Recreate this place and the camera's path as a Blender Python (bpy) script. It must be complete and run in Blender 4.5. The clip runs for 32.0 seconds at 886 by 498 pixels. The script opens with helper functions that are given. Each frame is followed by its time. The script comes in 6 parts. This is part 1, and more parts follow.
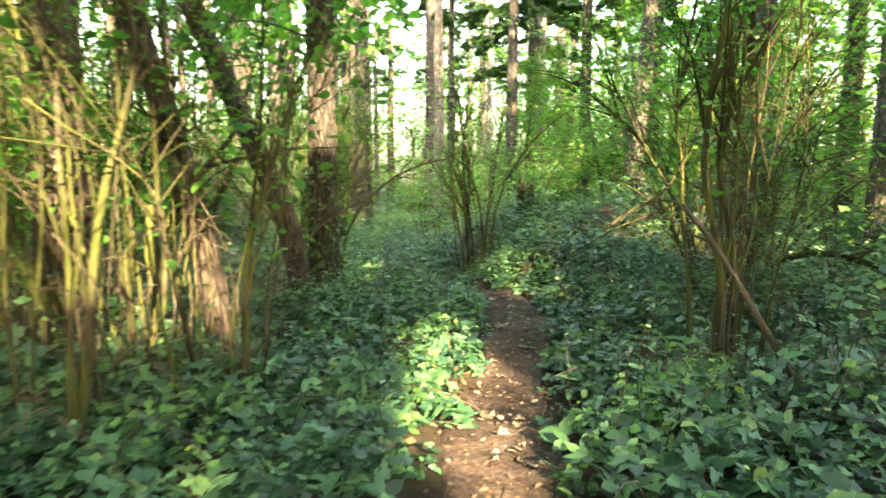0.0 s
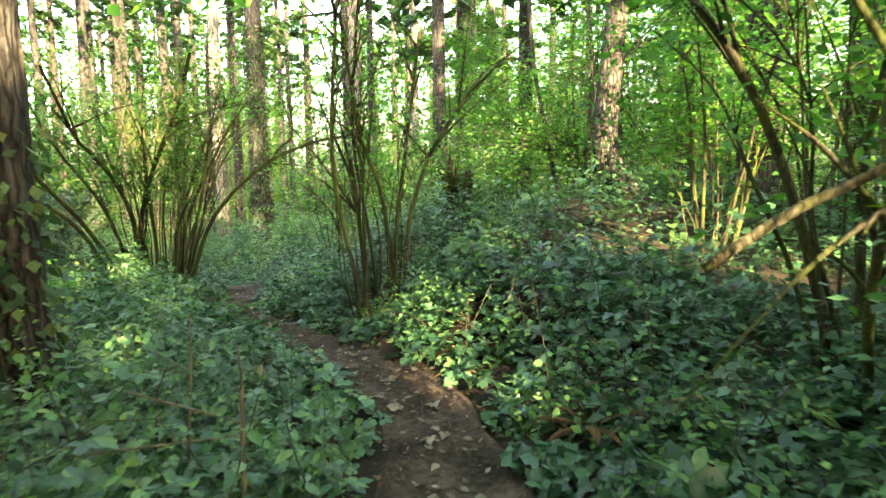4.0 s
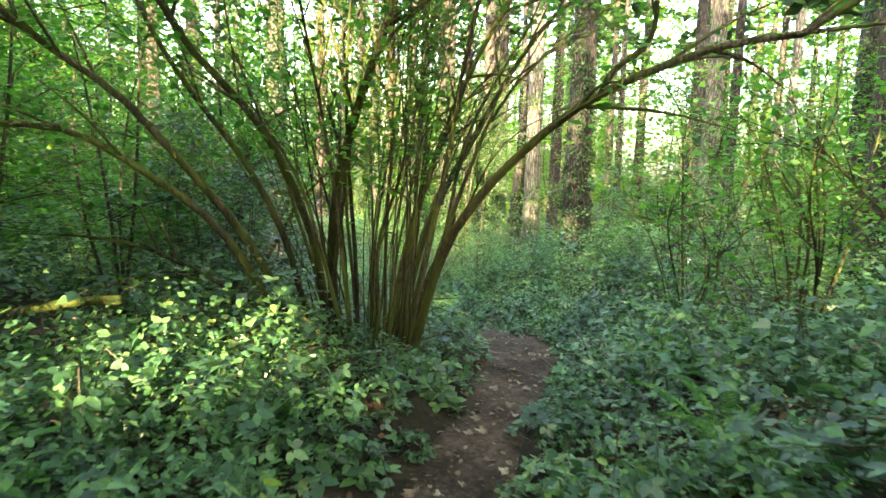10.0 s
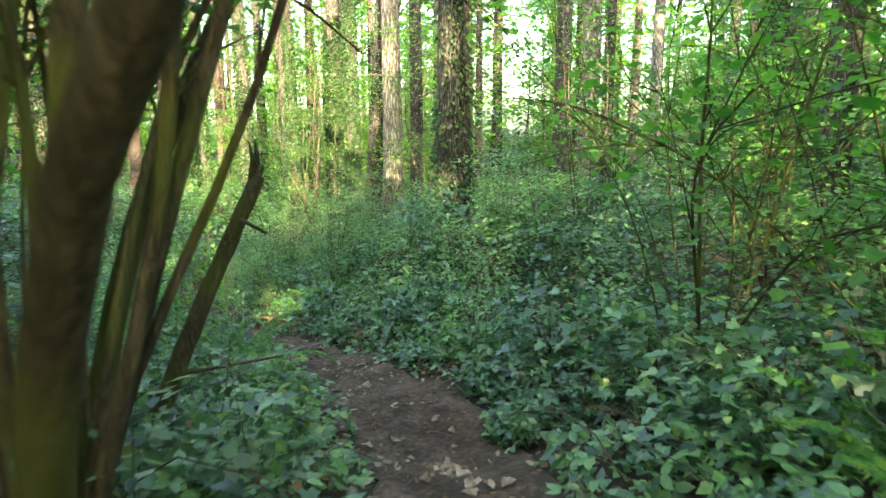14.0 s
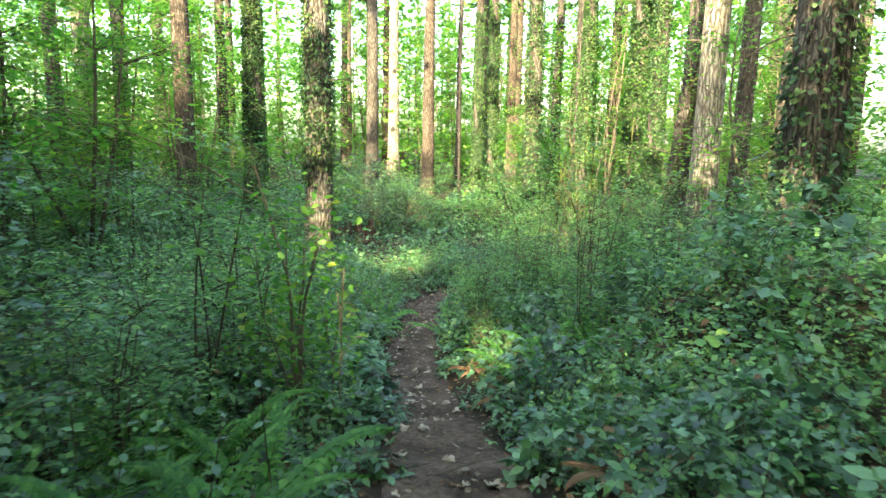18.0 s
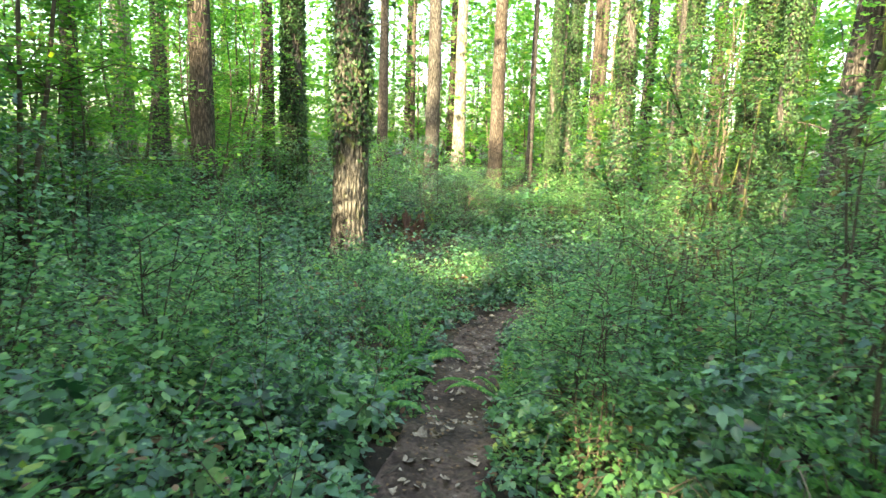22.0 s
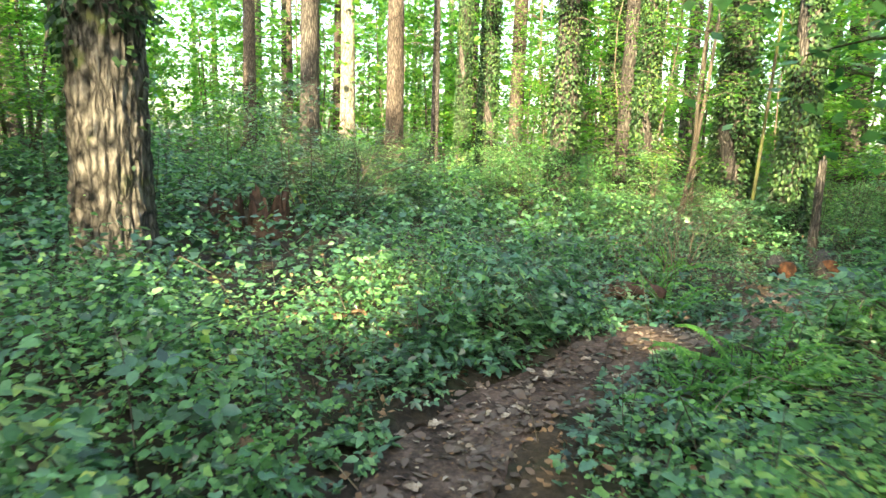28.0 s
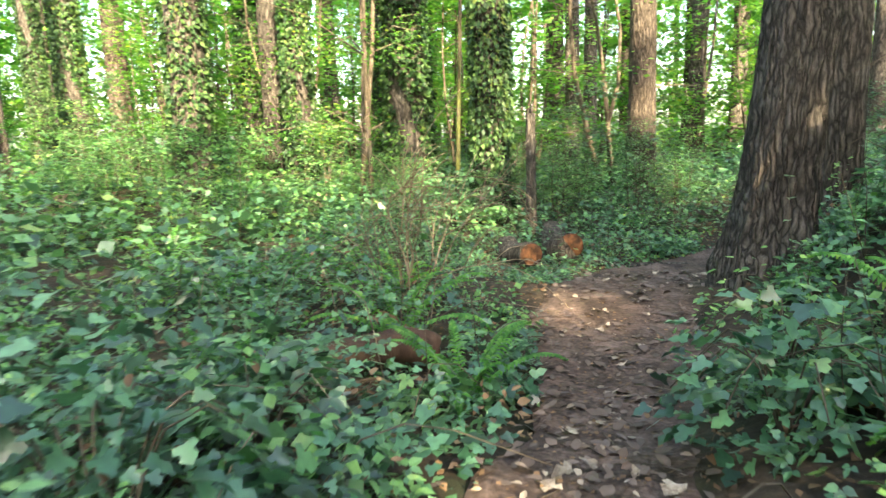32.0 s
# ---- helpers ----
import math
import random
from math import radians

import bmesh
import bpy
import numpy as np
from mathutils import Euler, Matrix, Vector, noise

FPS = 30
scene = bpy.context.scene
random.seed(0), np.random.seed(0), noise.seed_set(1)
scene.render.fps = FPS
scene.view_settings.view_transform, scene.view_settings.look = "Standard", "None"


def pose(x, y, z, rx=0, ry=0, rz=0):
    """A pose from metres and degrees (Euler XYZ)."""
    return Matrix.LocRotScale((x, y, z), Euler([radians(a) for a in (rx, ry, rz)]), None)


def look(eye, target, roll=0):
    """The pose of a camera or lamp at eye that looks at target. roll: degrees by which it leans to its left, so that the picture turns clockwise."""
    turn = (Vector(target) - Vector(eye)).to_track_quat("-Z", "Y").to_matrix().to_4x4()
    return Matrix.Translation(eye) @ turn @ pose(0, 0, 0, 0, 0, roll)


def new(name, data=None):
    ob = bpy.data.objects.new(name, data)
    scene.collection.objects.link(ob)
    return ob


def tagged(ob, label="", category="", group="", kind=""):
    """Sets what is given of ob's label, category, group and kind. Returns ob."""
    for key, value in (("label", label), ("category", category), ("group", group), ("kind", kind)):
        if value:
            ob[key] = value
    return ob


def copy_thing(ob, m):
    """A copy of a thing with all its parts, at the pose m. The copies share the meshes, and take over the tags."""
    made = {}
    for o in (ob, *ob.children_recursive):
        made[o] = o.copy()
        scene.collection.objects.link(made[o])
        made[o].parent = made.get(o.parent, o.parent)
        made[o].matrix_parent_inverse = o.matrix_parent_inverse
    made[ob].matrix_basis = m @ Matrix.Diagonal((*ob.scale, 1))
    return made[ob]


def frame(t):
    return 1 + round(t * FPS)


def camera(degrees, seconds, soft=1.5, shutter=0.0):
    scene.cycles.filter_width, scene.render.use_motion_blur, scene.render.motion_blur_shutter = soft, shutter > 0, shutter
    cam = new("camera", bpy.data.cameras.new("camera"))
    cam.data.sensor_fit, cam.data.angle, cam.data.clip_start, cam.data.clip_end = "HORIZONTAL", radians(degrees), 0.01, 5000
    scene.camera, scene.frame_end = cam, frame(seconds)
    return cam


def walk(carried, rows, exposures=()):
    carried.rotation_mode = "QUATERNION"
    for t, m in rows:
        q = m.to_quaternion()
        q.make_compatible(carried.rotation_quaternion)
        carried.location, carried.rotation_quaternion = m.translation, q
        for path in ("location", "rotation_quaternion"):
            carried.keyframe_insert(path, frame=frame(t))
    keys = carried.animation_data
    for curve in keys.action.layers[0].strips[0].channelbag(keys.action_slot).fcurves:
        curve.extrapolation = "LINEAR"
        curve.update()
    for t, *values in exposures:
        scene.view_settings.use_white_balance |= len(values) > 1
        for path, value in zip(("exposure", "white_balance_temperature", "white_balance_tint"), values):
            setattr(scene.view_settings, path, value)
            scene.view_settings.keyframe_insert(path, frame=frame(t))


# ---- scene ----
cam = camera(70.0, 32.0, shutter=0.4)
EXPO, SKY_POWER, SUN_POWER = 3.72, 0.15, 3.0
PATH = [
    (0.0, 0.000, 0.000, 1.500, 82.44, -0.12, -0.06),
    (0.5, -0.028, 0.710, 1.451, 82.18, 0.37, -5.57),
    (1.0, 0.013, 1.369, 1.404, 82.27, 0.54, -6.64),
    (1.5, 0.083, 1.975, 1.382, 82.19, 0.48, -7.16),
    (2.0, 0.194, 2.588, 1.388, 82.29, 0.64, -7.35),
    (2.5, 0.266, 3.121, 1.371, 82.36, 0.43, -7.30),
    (4.5, 0.720, 5.504, 1.143, 82.26, 1.11, -4.83),
    (5.0, 0.795, 6.055, 1.144, 82.42, 0.56, -0.42),
    (5.5, 0.885, 6.656, 1.145, 82.48, 0.08, 6.11),
    (6.0, 0.984, 7.235, 1.137, 82.45, -0.49, 13.62),
    (6.5, 0.955, 7.830, 1.058, 82.18, -1.06, 17.27),
    (7.0, 0.880, 8.444, 1.029, 82.11, -1.35, 21.82),
    (7.5, 0.771, 8.994, 1.037, 82.16, -1.45, 22.18),
    (8.0, 0.546, 9.554, 1.009, 82.20, -1.50, 22.08),
    (8.5, 0.362, 10.058, 0.925, 82.33, -1.44, 22.17),
    (9.0, 0.100, 10.540, 0.854, 82.24, -1.58, 22.11),
    (9.5, -0.138, 11.061, 0.804, 82.27, -1.32, 22.09),
    (10.0, -0.379, 11.538, 0.802, 82.21, -1.45, 22.19),
    (10.5, -0.672, 12.052, 0.771, 82.16, -1.23, 21.83),
    (11.0, -0.874, 12.563, 0.716, 82.15, -1.09, 20.79),
    (11.5, -1.055, 12.991, 0.659, 82.30, -0.90, 16.69),
    (12.0, -1.194, 13.464, 0.539, 82.02, -0.36, 13.91),
    (12.5, -1.339, 13.929, 0.473, 79.59, -0.29, 11.51),
    (13.0, -1.529, 14.490, 0.410, 79.36, -0.17, 8.77),
    (13.5, -1.630, 15.068, 0.361, 79.38, 0.03, 8.94),
    (14.0, -1.717, 15.661, 0.293, 79.28, 0.21, 8.89),
    (14.5, -1.744, 16.252, 0.269, 79.28, 0.37, 9.44),
    (15.0, -1.807, 16.790, 0.231, 79.45, -0.05, 15.52),
    (15.5, -1.862, 17.340, 0.193, 79.49, -0.39, 23.04),
    (17.5, -2.435, 19.390, -0.369, 80.47, -1.15, 35.66),
    (18.0, -2.702, 19.863, -0.434, 80.39, -1.25, 35.72),
    (18.5, -3.003, 20.362, -0.544, 80.50, -1.15, 35.53),
    (19.0, -3.316, 20.832, -0.621, 80.50, -1.16, 35.62),
    (19.5, -3.575, 21.293, -0.705, 80.49, -1.20, 36.68),
    (20.0, -3.888, 21.700, -0.823, 80.47, -1.66, 38.52),
    (20.5, -4.210, 22.147, -0.910, 80.39, -1.62, 40.41),
    (21.0, -4.481, 22.583, -0.974, 80.39, -1.79, 41.79),
    (21.5, -4.811, 22.963, -1.033, 80.39, -1.91, 41.85),
    (22.0, -5.151, 23.336, -1.127, 80.29, -1.95, 42.02),
    (22.5, -5.551, 23.728, -1.256, 80.12, -1.99, 42.25),
    (23.0, -5.920, 24.160, -1.361, 80.10, -1.91, 42.49),
    (23.5, -6.267, 24.491, -1.451, 80.30, -1.92, 42.42),
    (24.0, -6.590, 24.856, -1.472, 80.31, -1.77, 39.92),
    (24.5, -6.889, 25.225, -1.531, 80.49, -1.39, 35.61),
    (25.0, -7.250, 25.611, -1.625, 80.28, -1.14, 33.29),
    (25.5, -7.552, 26.074, -1.726, 80.15, -0.96, 33.42),
    (27.5, -9.125, 28.053, -2.175, 80.40, -1.77, 32.52),
    (28.0, -9.459, 28.542, -2.261, 80.37, -1.80, 32.34),
    (28.5, -9.816, 29.034, -2.349, 80.28, -1.59, 30.37),
    (29.0, -10.159, 29.512, -2.448, 80.36, -1.58, 28.97),
    (29.5, -10.463, 29.999, -2.532, 80.50, -1.10, 24.05),
    (30.0, -10.720, 30.535, -2.615, 80.55, -0.37, 18.30),
    (30.5, -10.878, 31.063, -2.653, 80.60, 0.26, 13.43),
    (31.0, -11.025, 31.598, -2.659, 80.56, 1.01, 7.51),
    (31.5, -11.099, 32.168, -2.700, 80.43, 1.41, 4.54),
    (32.0, -11.164, 32.748, -2.754, 80.18, 1.80, 0.47),
]
walk(cam, [(t, pose(x, y, z, rx, ry, rz)) for t, x, y, z, rx, ry, rz in PATH], exposures=[(0, EXPO + 0.4, 8500, 8), (5, EXPO + 0.28, 8400, 5), (8, EXPO + 0.34, 8250, 5), (11, EXPO + 0.18, 7900, 5), (14, EXPO + 0.05, 7700, 1), (18, EXPO - 0.05, 7500, -2), (25, EXPO - 0.08, 7500, -3), (29, EXPO - 0.2, 7400, 0), (32, EXPO - 0.1, 7300, 4)])

# ---- daylight: low evening sun from behind the walker, pale sky ----
SUN_YAW, SUN_UP = 17.0, 26.0
to_sun = Vector((math.sin(radians(SUN_YAW)) * math.cos(radians(SUN_UP)), -math.cos(radians(SUN_YAW)) * math.cos(radians(SUN_UP)), math.sin(radians(SUN_UP))))
world = bpy.data.worlds.new("sky")
scene.world = world
world.use_nodes = True
wn, wl = world.node_tree.nodes, world.node_tree.links
sky = wn.new("ShaderNodeTexSky")
sky.sky_type, sky.sun_disc = "NISHITA", False
sky.sun_elevation, sky.sun_rotation = radians(SUN_UP), math.atan2(to_sun.x, to_sun.y)
sky.air_density, sky.dust_density = 1.0, 3.0
wn["Background"].inputs["Strength"].default_value = SKY_POWER
wl.new(sky.outputs[0], wn["Background"].inputs["Color"])
sun = new("sun", bpy.data.lights.new("sun", "SUN"))
sun.data.energy, sun.data.angle, sun.data.color = SUN_POWER, radians(0.6), (1.0, 0.86, 0.62)
sun.matrix_world = look((0, 0, 0), -to_sun)

# ---- materials ----


def nodes_of(name):
    m = bpy.data.materials.new(name)
    m.use_nodes = True
    nt = m.node_tree
    return m, nt.nodes, nt.links, nt.nodes["Principled BSDF"]


def ramp(ns, stops):
    r = ns.new("ShaderNodeValToRGB")
    el = r.color_ramp.elements
    while len(el) < len(stops):
        el.new(0.5)
    for e, (p, c) in zip(el, stops):
        e.position, e.color = p, (*c, 1)
    return r


def leaf_mat(name, dark, mid, light, rough=0.45, through_light=0.4, gloss=0.5):
    """Thin leaves: every leaf has its own tone, stands vary over a few metres, light shines through."""
    m, ns, ls, bsdf = nodes_of(name)
    geo, tex, noi = ns.new("ShaderNodeNewGeometry"), ns.new("ShaderNodeTexCoord"), ns.new("ShaderNodeTexNoise")
    noi.inputs["Scale"].default_value, noi.inputs["Detail"].default_value = 0.9, 4.0
    ls.new(geo.outputs["Position"], noi.inputs["Vector"])
    mix = ns.new("ShaderNodeMath")
    mix.operation = "MULTIPLY_ADD"
    mix.inputs[1].default_value = 0.78
    ls.new(geo.outputs["Random Per Island"], mix.inputs[0])
    off = ns.new("ShaderNodeMath")
    off.operation = "MULTIPLY_ADD"
    off.inputs[1].default_value, off.inputs[2].default_value = 1.0, -0.40
    ls.new(noi.outputs[0], off.inputs[0])
    ls.new(off.outputs[0], mix.inputs[2])
    r = ramp(ns, [(0.0, dark), (0.45, mid), (0.86, light), (0.97, (light[0] * 1.5, light[1] * 1.05, light[2] * 0.8))])
    ls.new(mix.outputs[0], r.inputs[0])
    fine = ns.new("ShaderNodeTexNoise")
    fine.inputs["Scale"].default_value = 38.0
    ls.new(geo.outputs["Position"], fine.inputs["Vector"])
    mul = ns.new("ShaderNodeMix")
    mul.data_type, mul.blend_type = "RGBA", "MULTIPLY"
    mul.inputs["Factor"].default_value = 0.55
    ls.new(r.outputs[0], mul.inputs["A"])
    fr = ramp(ns, [(0.3, (0.62, 0.62, 0.62)), (0.7, (1.25, 1.25, 1.25))])
    ls.new(fine.outputs[0], fr.inputs[0])
    ls.new(fr.outputs[0], mul.inputs["B"])
    ls.new(mul.outputs["Result"], bsdf.inputs["Base Color"])
    bsdf.inputs["Roughness"].default_value = rough
    bsdf.inputs["Specular IOR Level"].default_value = gloss
    tr, add = ns.new("ShaderNodeBsdfTranslucent"), ns.new("ShaderNodeMixShader")
    hs = ns.new("ShaderNodeHueSaturation")
    hs.inputs["Hue"].default_value, hs.inputs["Saturation"].default_value, hs.inputs["Value"].default_value = 0.493, 1.12, 1.9
    ls.new(mul.outputs["Result"], hs.inputs["Color"])
    ls.new(hs.outputs[0], tr.inputs["Color"])
    add.inputs[0].default_value = through_light
    ls.new(bsdf.outputs[0], add.inputs[1])
    ls.new(tr.outputs[0], add.inputs[2])
    ls.new(add.outputs[0], ns["Material Output"].inputs["Surface"])
    return m


def rough_mat(name, stops, scale, stretch=(1, 1, 1), bump=0.4, bump_scale=None, rough=0.9, spots=None, coords="Object", by_object=0.0):
    """A matt, grained surface: colours over two sizes of noise, with relief."""
    m, ns, ls, bsdf = nodes_of(name)
    tex, mp = ns.new("ShaderNodeTexCoord"), ns.new("ShaderNodeMapping")
    mp.inputs["Scale"].default_value = stretch
    ls.new(tex.outputs[coords], mp.inputs["Vector"])
    a, b = ns.new("ShaderNodeTexNoise"), ns.new("ShaderNodeTexNoise")
    a.inputs["Scale"].default_value, a.inputs["Detail"].default_value, a.inputs["Roughness"].default_value = scale, 8.0, 0.65
    b.inputs["Scale"].default_value, b.inputs["Detail"].default_value = scale * 0.12, 3.0
    ls.new(mp.outputs[0], a.inputs["Vector"])
    ls.new(tex.outputs[coords], b.inputs["Vector"])
    addn = ns.new("ShaderNodeMath")
    addn.operation = "MULTIPLY_ADD"
    addn.inputs[1].default_value = 0.5
    ls.new(b.outputs[0], addn.inputs[0])
    half = ns.new("ShaderNodeMath")
    half.operation = "MULTIPLY"
    half.inputs[1].default_value = 0.5
    ls.new(a.outputs[0], half.inputs[0])
    ls.new(half.outputs[0], addn.inputs[2])
    r = ramp(ns, stops)
    ls.new(addn.outputs[0], r.inputs[0])
    col = r.outputs[0]
    if spots:
        c, lo, hi, sc = spots
        n2 = ns.new("ShaderNodeTexNoise")
        n2.inputs["Scale"].default_value, n2.inputs["Detail"].default_value = sc, 6.0
        ls.new(tex.outputs[coords], n2.inputs["Vector"])
        rr = ramp(ns, [(lo, (0, 0, 0)), (hi, (1, 1, 1))])
        ls.new(n2.outputs[0], rr.inputs[0])
        mx = ns.new("ShaderNodeMix")
        mx.data_type = "RGBA"
        ls.new(rr.outputs[0], mx.inputs["Factor"])
        ls.new(col, mx.inputs["A"])
        mx.inputs["B"].default_value = (*c, 1)
        col = mx.outputs["Result"]
    if by_object:
        oi, vv = ns.new("ShaderNodeObjectInfo"), ns.new("ShaderNodeHueSaturation")
        mm = ns.new("ShaderNodeMath")
        mm.operation = "MULTIPLY_ADD"
        mm.inputs[1].default_value, mm.inputs[2].default_value = by_object, 1.0 - by_object / 2
        ls.new(oi.outputs["Random"], mm.inputs[0])
        ls.new(mm.outputs[0], vv.inputs["Value"])
        ls.new(col, vv.inputs["Color"])
        col = vv.outputs[0]
    ls.new(col, bsdf.inputs["Base Color"])
    bsdf.inputs["Roughness"].default_value = rough
    bsdf.inputs["Specular IOR Level"].default_value = 0.25
    bp = ns.new("ShaderNodeBump")
    bp.inputs["Strength"].default_value, bp.inputs["Distance"].default_value = bump, 0.03
    ls.new(a.outputs[0], bp.inputs["Height"])
    ls.new(bp.outputs[0], bsdf.inputs["Normal"])
    return m


def bark_mat(name, dark, mid, pale, cells=17.0, stretch=0.15, moss=None, by_object=0.4, cracks=0.85, mossy=0.54):
    """Furrowed bark: long plates parted by dark cracks, grained, with relief."""
    m, ns, ls, bsdf = nodes_of(name)
    tex, mp = ns.new("ShaderNodeTexCoord"), ns.new("ShaderNodeMapping")
    mp.inputs["Scale"].default_value = (1, 1, stretch)
    warp, addv = ns.new("ShaderNodeTexNoise"), ns.new("ShaderNodeMix")
    warp.inputs["Scale"].default_value, warp.inputs["Detail"].default_value = 5.0, 4.0
    ls.new(tex.outputs["Object"], warp.inputs["Vector"])
    addv.data_type, addv.blend_type = "RGBA", "LINEAR_LIGHT"
    addv.inputs["Factor"].default_value = 0.05
    ls.new(tex.outputs["Object"], addv.inputs["A"])
    ls.new(warp.outputs["Color"], addv.inputs["B"])
    ls.new(addv.outputs["Result"], mp.inputs["Vector"])
    vor, grain, big = ns.new("ShaderNodeTexVoronoi"), ns.new("ShaderNodeTexNoise"), ns.new("ShaderNodeTexNoise")
    vor.feature = "DISTANCE_TO_EDGE"
    vor.inputs["Scale"].default_value = cells
    grain.inputs["Scale"].default_value, grain.inputs["Detail"].default_value, grain.inputs["Roughness"].default_value = cells * 3.2, 8.0, 0.7
    big.inputs["Scale"].default_value, big.inputs["Detail"].default_value = 1.3, 4.0
    ls.new(mp.outputs[0], vor.inputs["Vector"])
    ls.new(mp.outputs[0], grain.inputs["Vector"])
    ls.new(tex.outputs["Object"], big.inputs["Vector"])
    gr = ramp(ns, [(0.30, dark), (0.5, mid), (0.70, pale)])
    mixv = ns.new("ShaderNodeMath")
    mixv.operation = "MULTIPLY_ADD"
    mixv.inputs[1].default_value = 0.6
    ls.new(grain.outputs[0], mixv.inputs[0])
    hb = ns.new("ShaderNodeMath")
    hb.operation = "MULTIPLY"
    hb.inputs[1].default_value = 0.4
    ls.new(big.outputs[0], hb.inputs[0])
    ls.new(hb.outputs[0], mixv.inputs[2])
    ls.new(mixv.outputs[0], gr.inputs[0])
    crack = ramp(ns, [(0.0, (0.08, 0.08, 0.08)), (0.10, (0.42, 0.42, 0.42)), (0.32, (1, 1, 1))])
    ls.new(vor.outputs["Distance"], crack.inputs[0])
    mul = ns.new("ShaderNodeMix")
    mul.data_type, mul.blend_type = "RGBA", "MULTIPLY"
    mul.inputs["Factor"].default_value = cracks
    ls.new(gr.outputs[0], mul.inputs["A"])
    ls.new(crack.outputs[0], mul.inputs["B"])
    col = mul.outputs["Result"]
    if moss:
        mr, mx = ramp(ns, [(mossy, (0, 0, 0)), (mossy + 0.14, (0.85, 0.85, 0.85))]), ns.new("ShaderNodeMix")
        mn = ns.new("ShaderNodeTexNoise")
        mn.inputs["Scale"].default_value, mn.inputs["Detail"].default_value = 2.1, 7.0
        ls.new(tex.outputs["Object"], mn.inputs["Vector"])
        ls.new(mn.outputs[0], mr.inputs[0])
        mx.data_type = "RGBA"
        ls.new(mr.outputs[0], mx.inputs["Factor"])
        ls.new(col, mx.inputs["A"])
        mx.inputs["B"].default_value = (*moss, 1)
        col = mx.outputs["Result"]
    oi, vv, mm = ns.new("ShaderNodeObjectInfo"), ns.new("ShaderNodeHueSaturation"), ns.new("ShaderNodeMath")
    mm.operation = "MULTIPLY_ADD"
    mm.inputs[1].default_value, mm.inputs[2].default_value = by_object, 1.0 - by_object / 2
    ls.new(oi.outputs["Random"], mm.inputs[0])
    ls.new(mm.outputs[0], vv.inputs["Value"])
    ls.new(col, vv.inputs["Color"])
    ls.new(vv.outputs[0], bsdf.inputs["Base Color"])
    bsdf.inputs["Roughness"].default_value, bsdf.inputs["Specular IOR Level"].default_value = 0.92, 0.2
    b1, b2 = ns.new("ShaderNodeBump"), ns.new("ShaderNodeBump")
    b1.inputs["Strength"].default_value, b1.inputs["Distance"].default_value = cracks, 0.035 * cracks
    b2.inputs["Strength"].default_value, b2.inputs["Distance"].default_value = 0.7, 0.012
    ls.new(crack.outputs[0], b1.inputs["Height"])
    ls.new(grain.outputs[0], b2.inputs["Height"])
    ls.new(b1.outputs[0], b2.inputs["Normal"])
    ls.new(b2.outputs[0], bsdf.inputs["Normal"])
    return m


DIRT = rough_mat("trodden_earth", [(0.36, (0.022, 0.014, 0.011)), (0.5, (0.072, 0.047, 0.038)), (0.64, (0.175, 0.120, 0.098))], 24.0, bump=1.0, spots=((0.080, 0.058, 0.043), 0.58, 0.7, 9.0))
SOIL = rough_mat("leaf_mould", [(0.34, (0.010, 0.007, 0.005)), (0.5, (0.034, 0.024, 0.016)), (0.66, (0.085, 0.058, 0.036))], 16.0, bump=1.0, spots=((0.020, 0.023, 0.010), 0.55, 0.66, 2.2))
BARK = bark_mat("fir_bark", (0.032, 0.027, 0.024), (0.118, 0.100, 0.087), (0.26, 0.228, 0.205))
BARK_MOSS = bark_mat("mossy_fir_bark", (0.035, 0.030, 0.026), (0.175, 0.155, 0.135), (0.38, 0.345, 0.31), 11.0, 0.24, moss=(0.11, 0.14, 0.035), mossy=0.58)
# Paler fir bark: one grey fir's own tone, and sunlight put into other trunks.
BARK_PALE_LIT = bark_mat("pale_lit_fir_bark", (0.16, 0.13, 0.11), (0.36, 0.31, 0.26), (0.56, 0.50, 0.44), 13.0)
BARK_RED = bark_mat("russet_fir_bark", (0.040, 0.030, 0.025), (0.128, 0.099, 0.080), (0.27, 0.220, 0.186))
STEM = bark_mat("mossy_hazel_bark", (0.032, 0.027, 0.018), (0.095, 0.082, 0.050), (0.22, 0.185, 0.125), 24.0, 0.16, moss=(0.100, 0.115, 0.030), by_object=0.8, cracks=0.5, mossy=0.43)
TWIG = rough_mat("twig_bark", [(0.35, (0.042, 0.033, 0.025)), (0.5, (0.105, 0.082, 0.060)), (0.66, (0.20, 0.165, 0.125))], 10.0, bump=0.3)
DEAD = rough_mat("bleached_dead_wood", [(0.35, (0.09, 0.065, 0.045)), (0.5, (0.21, 0.16, 0.115)), (0.66, (0.36, 0.29, 0.22))], 12.0, (1, 1, 0.2), bump=0.5)
ROT = rough_mat("rotten_red_wood", [(0.35, (0.022, 0.013, 0.009)), (0.5, (0.075, 0.041, 0.027)), (0.66, (0.15, 0.085, 0.055))], 10.0, (1, 1, 0.3), bump=0.9)
CUT = rough_mat("sawn_wood", [(0.40, (0.03, 0.014, 0.008)), (0.5, (0.14, 0.06, 0.028)), (0.62, (0.33, 0.17, 0.085))], 9.0, bump=0.8)
MOSS = rough_mat("moss", [(0.35, (0.03, 0.04, 0.01)), (0.5, (0.085, 0.105, 0.022)), (0.66, (0.18, 0.20, 0.05))], 22.0, bump=1.0)
LITTER_DARK = rough_mat("old_dead_leaf", [(0.35, (0.05, 0.03, 0.018)), (0.5, (0.15, 0.09, 0.05)), (0.66, (0.30, 0.19, 0.11))], 4.0, bump=0.2, rough=0.8)
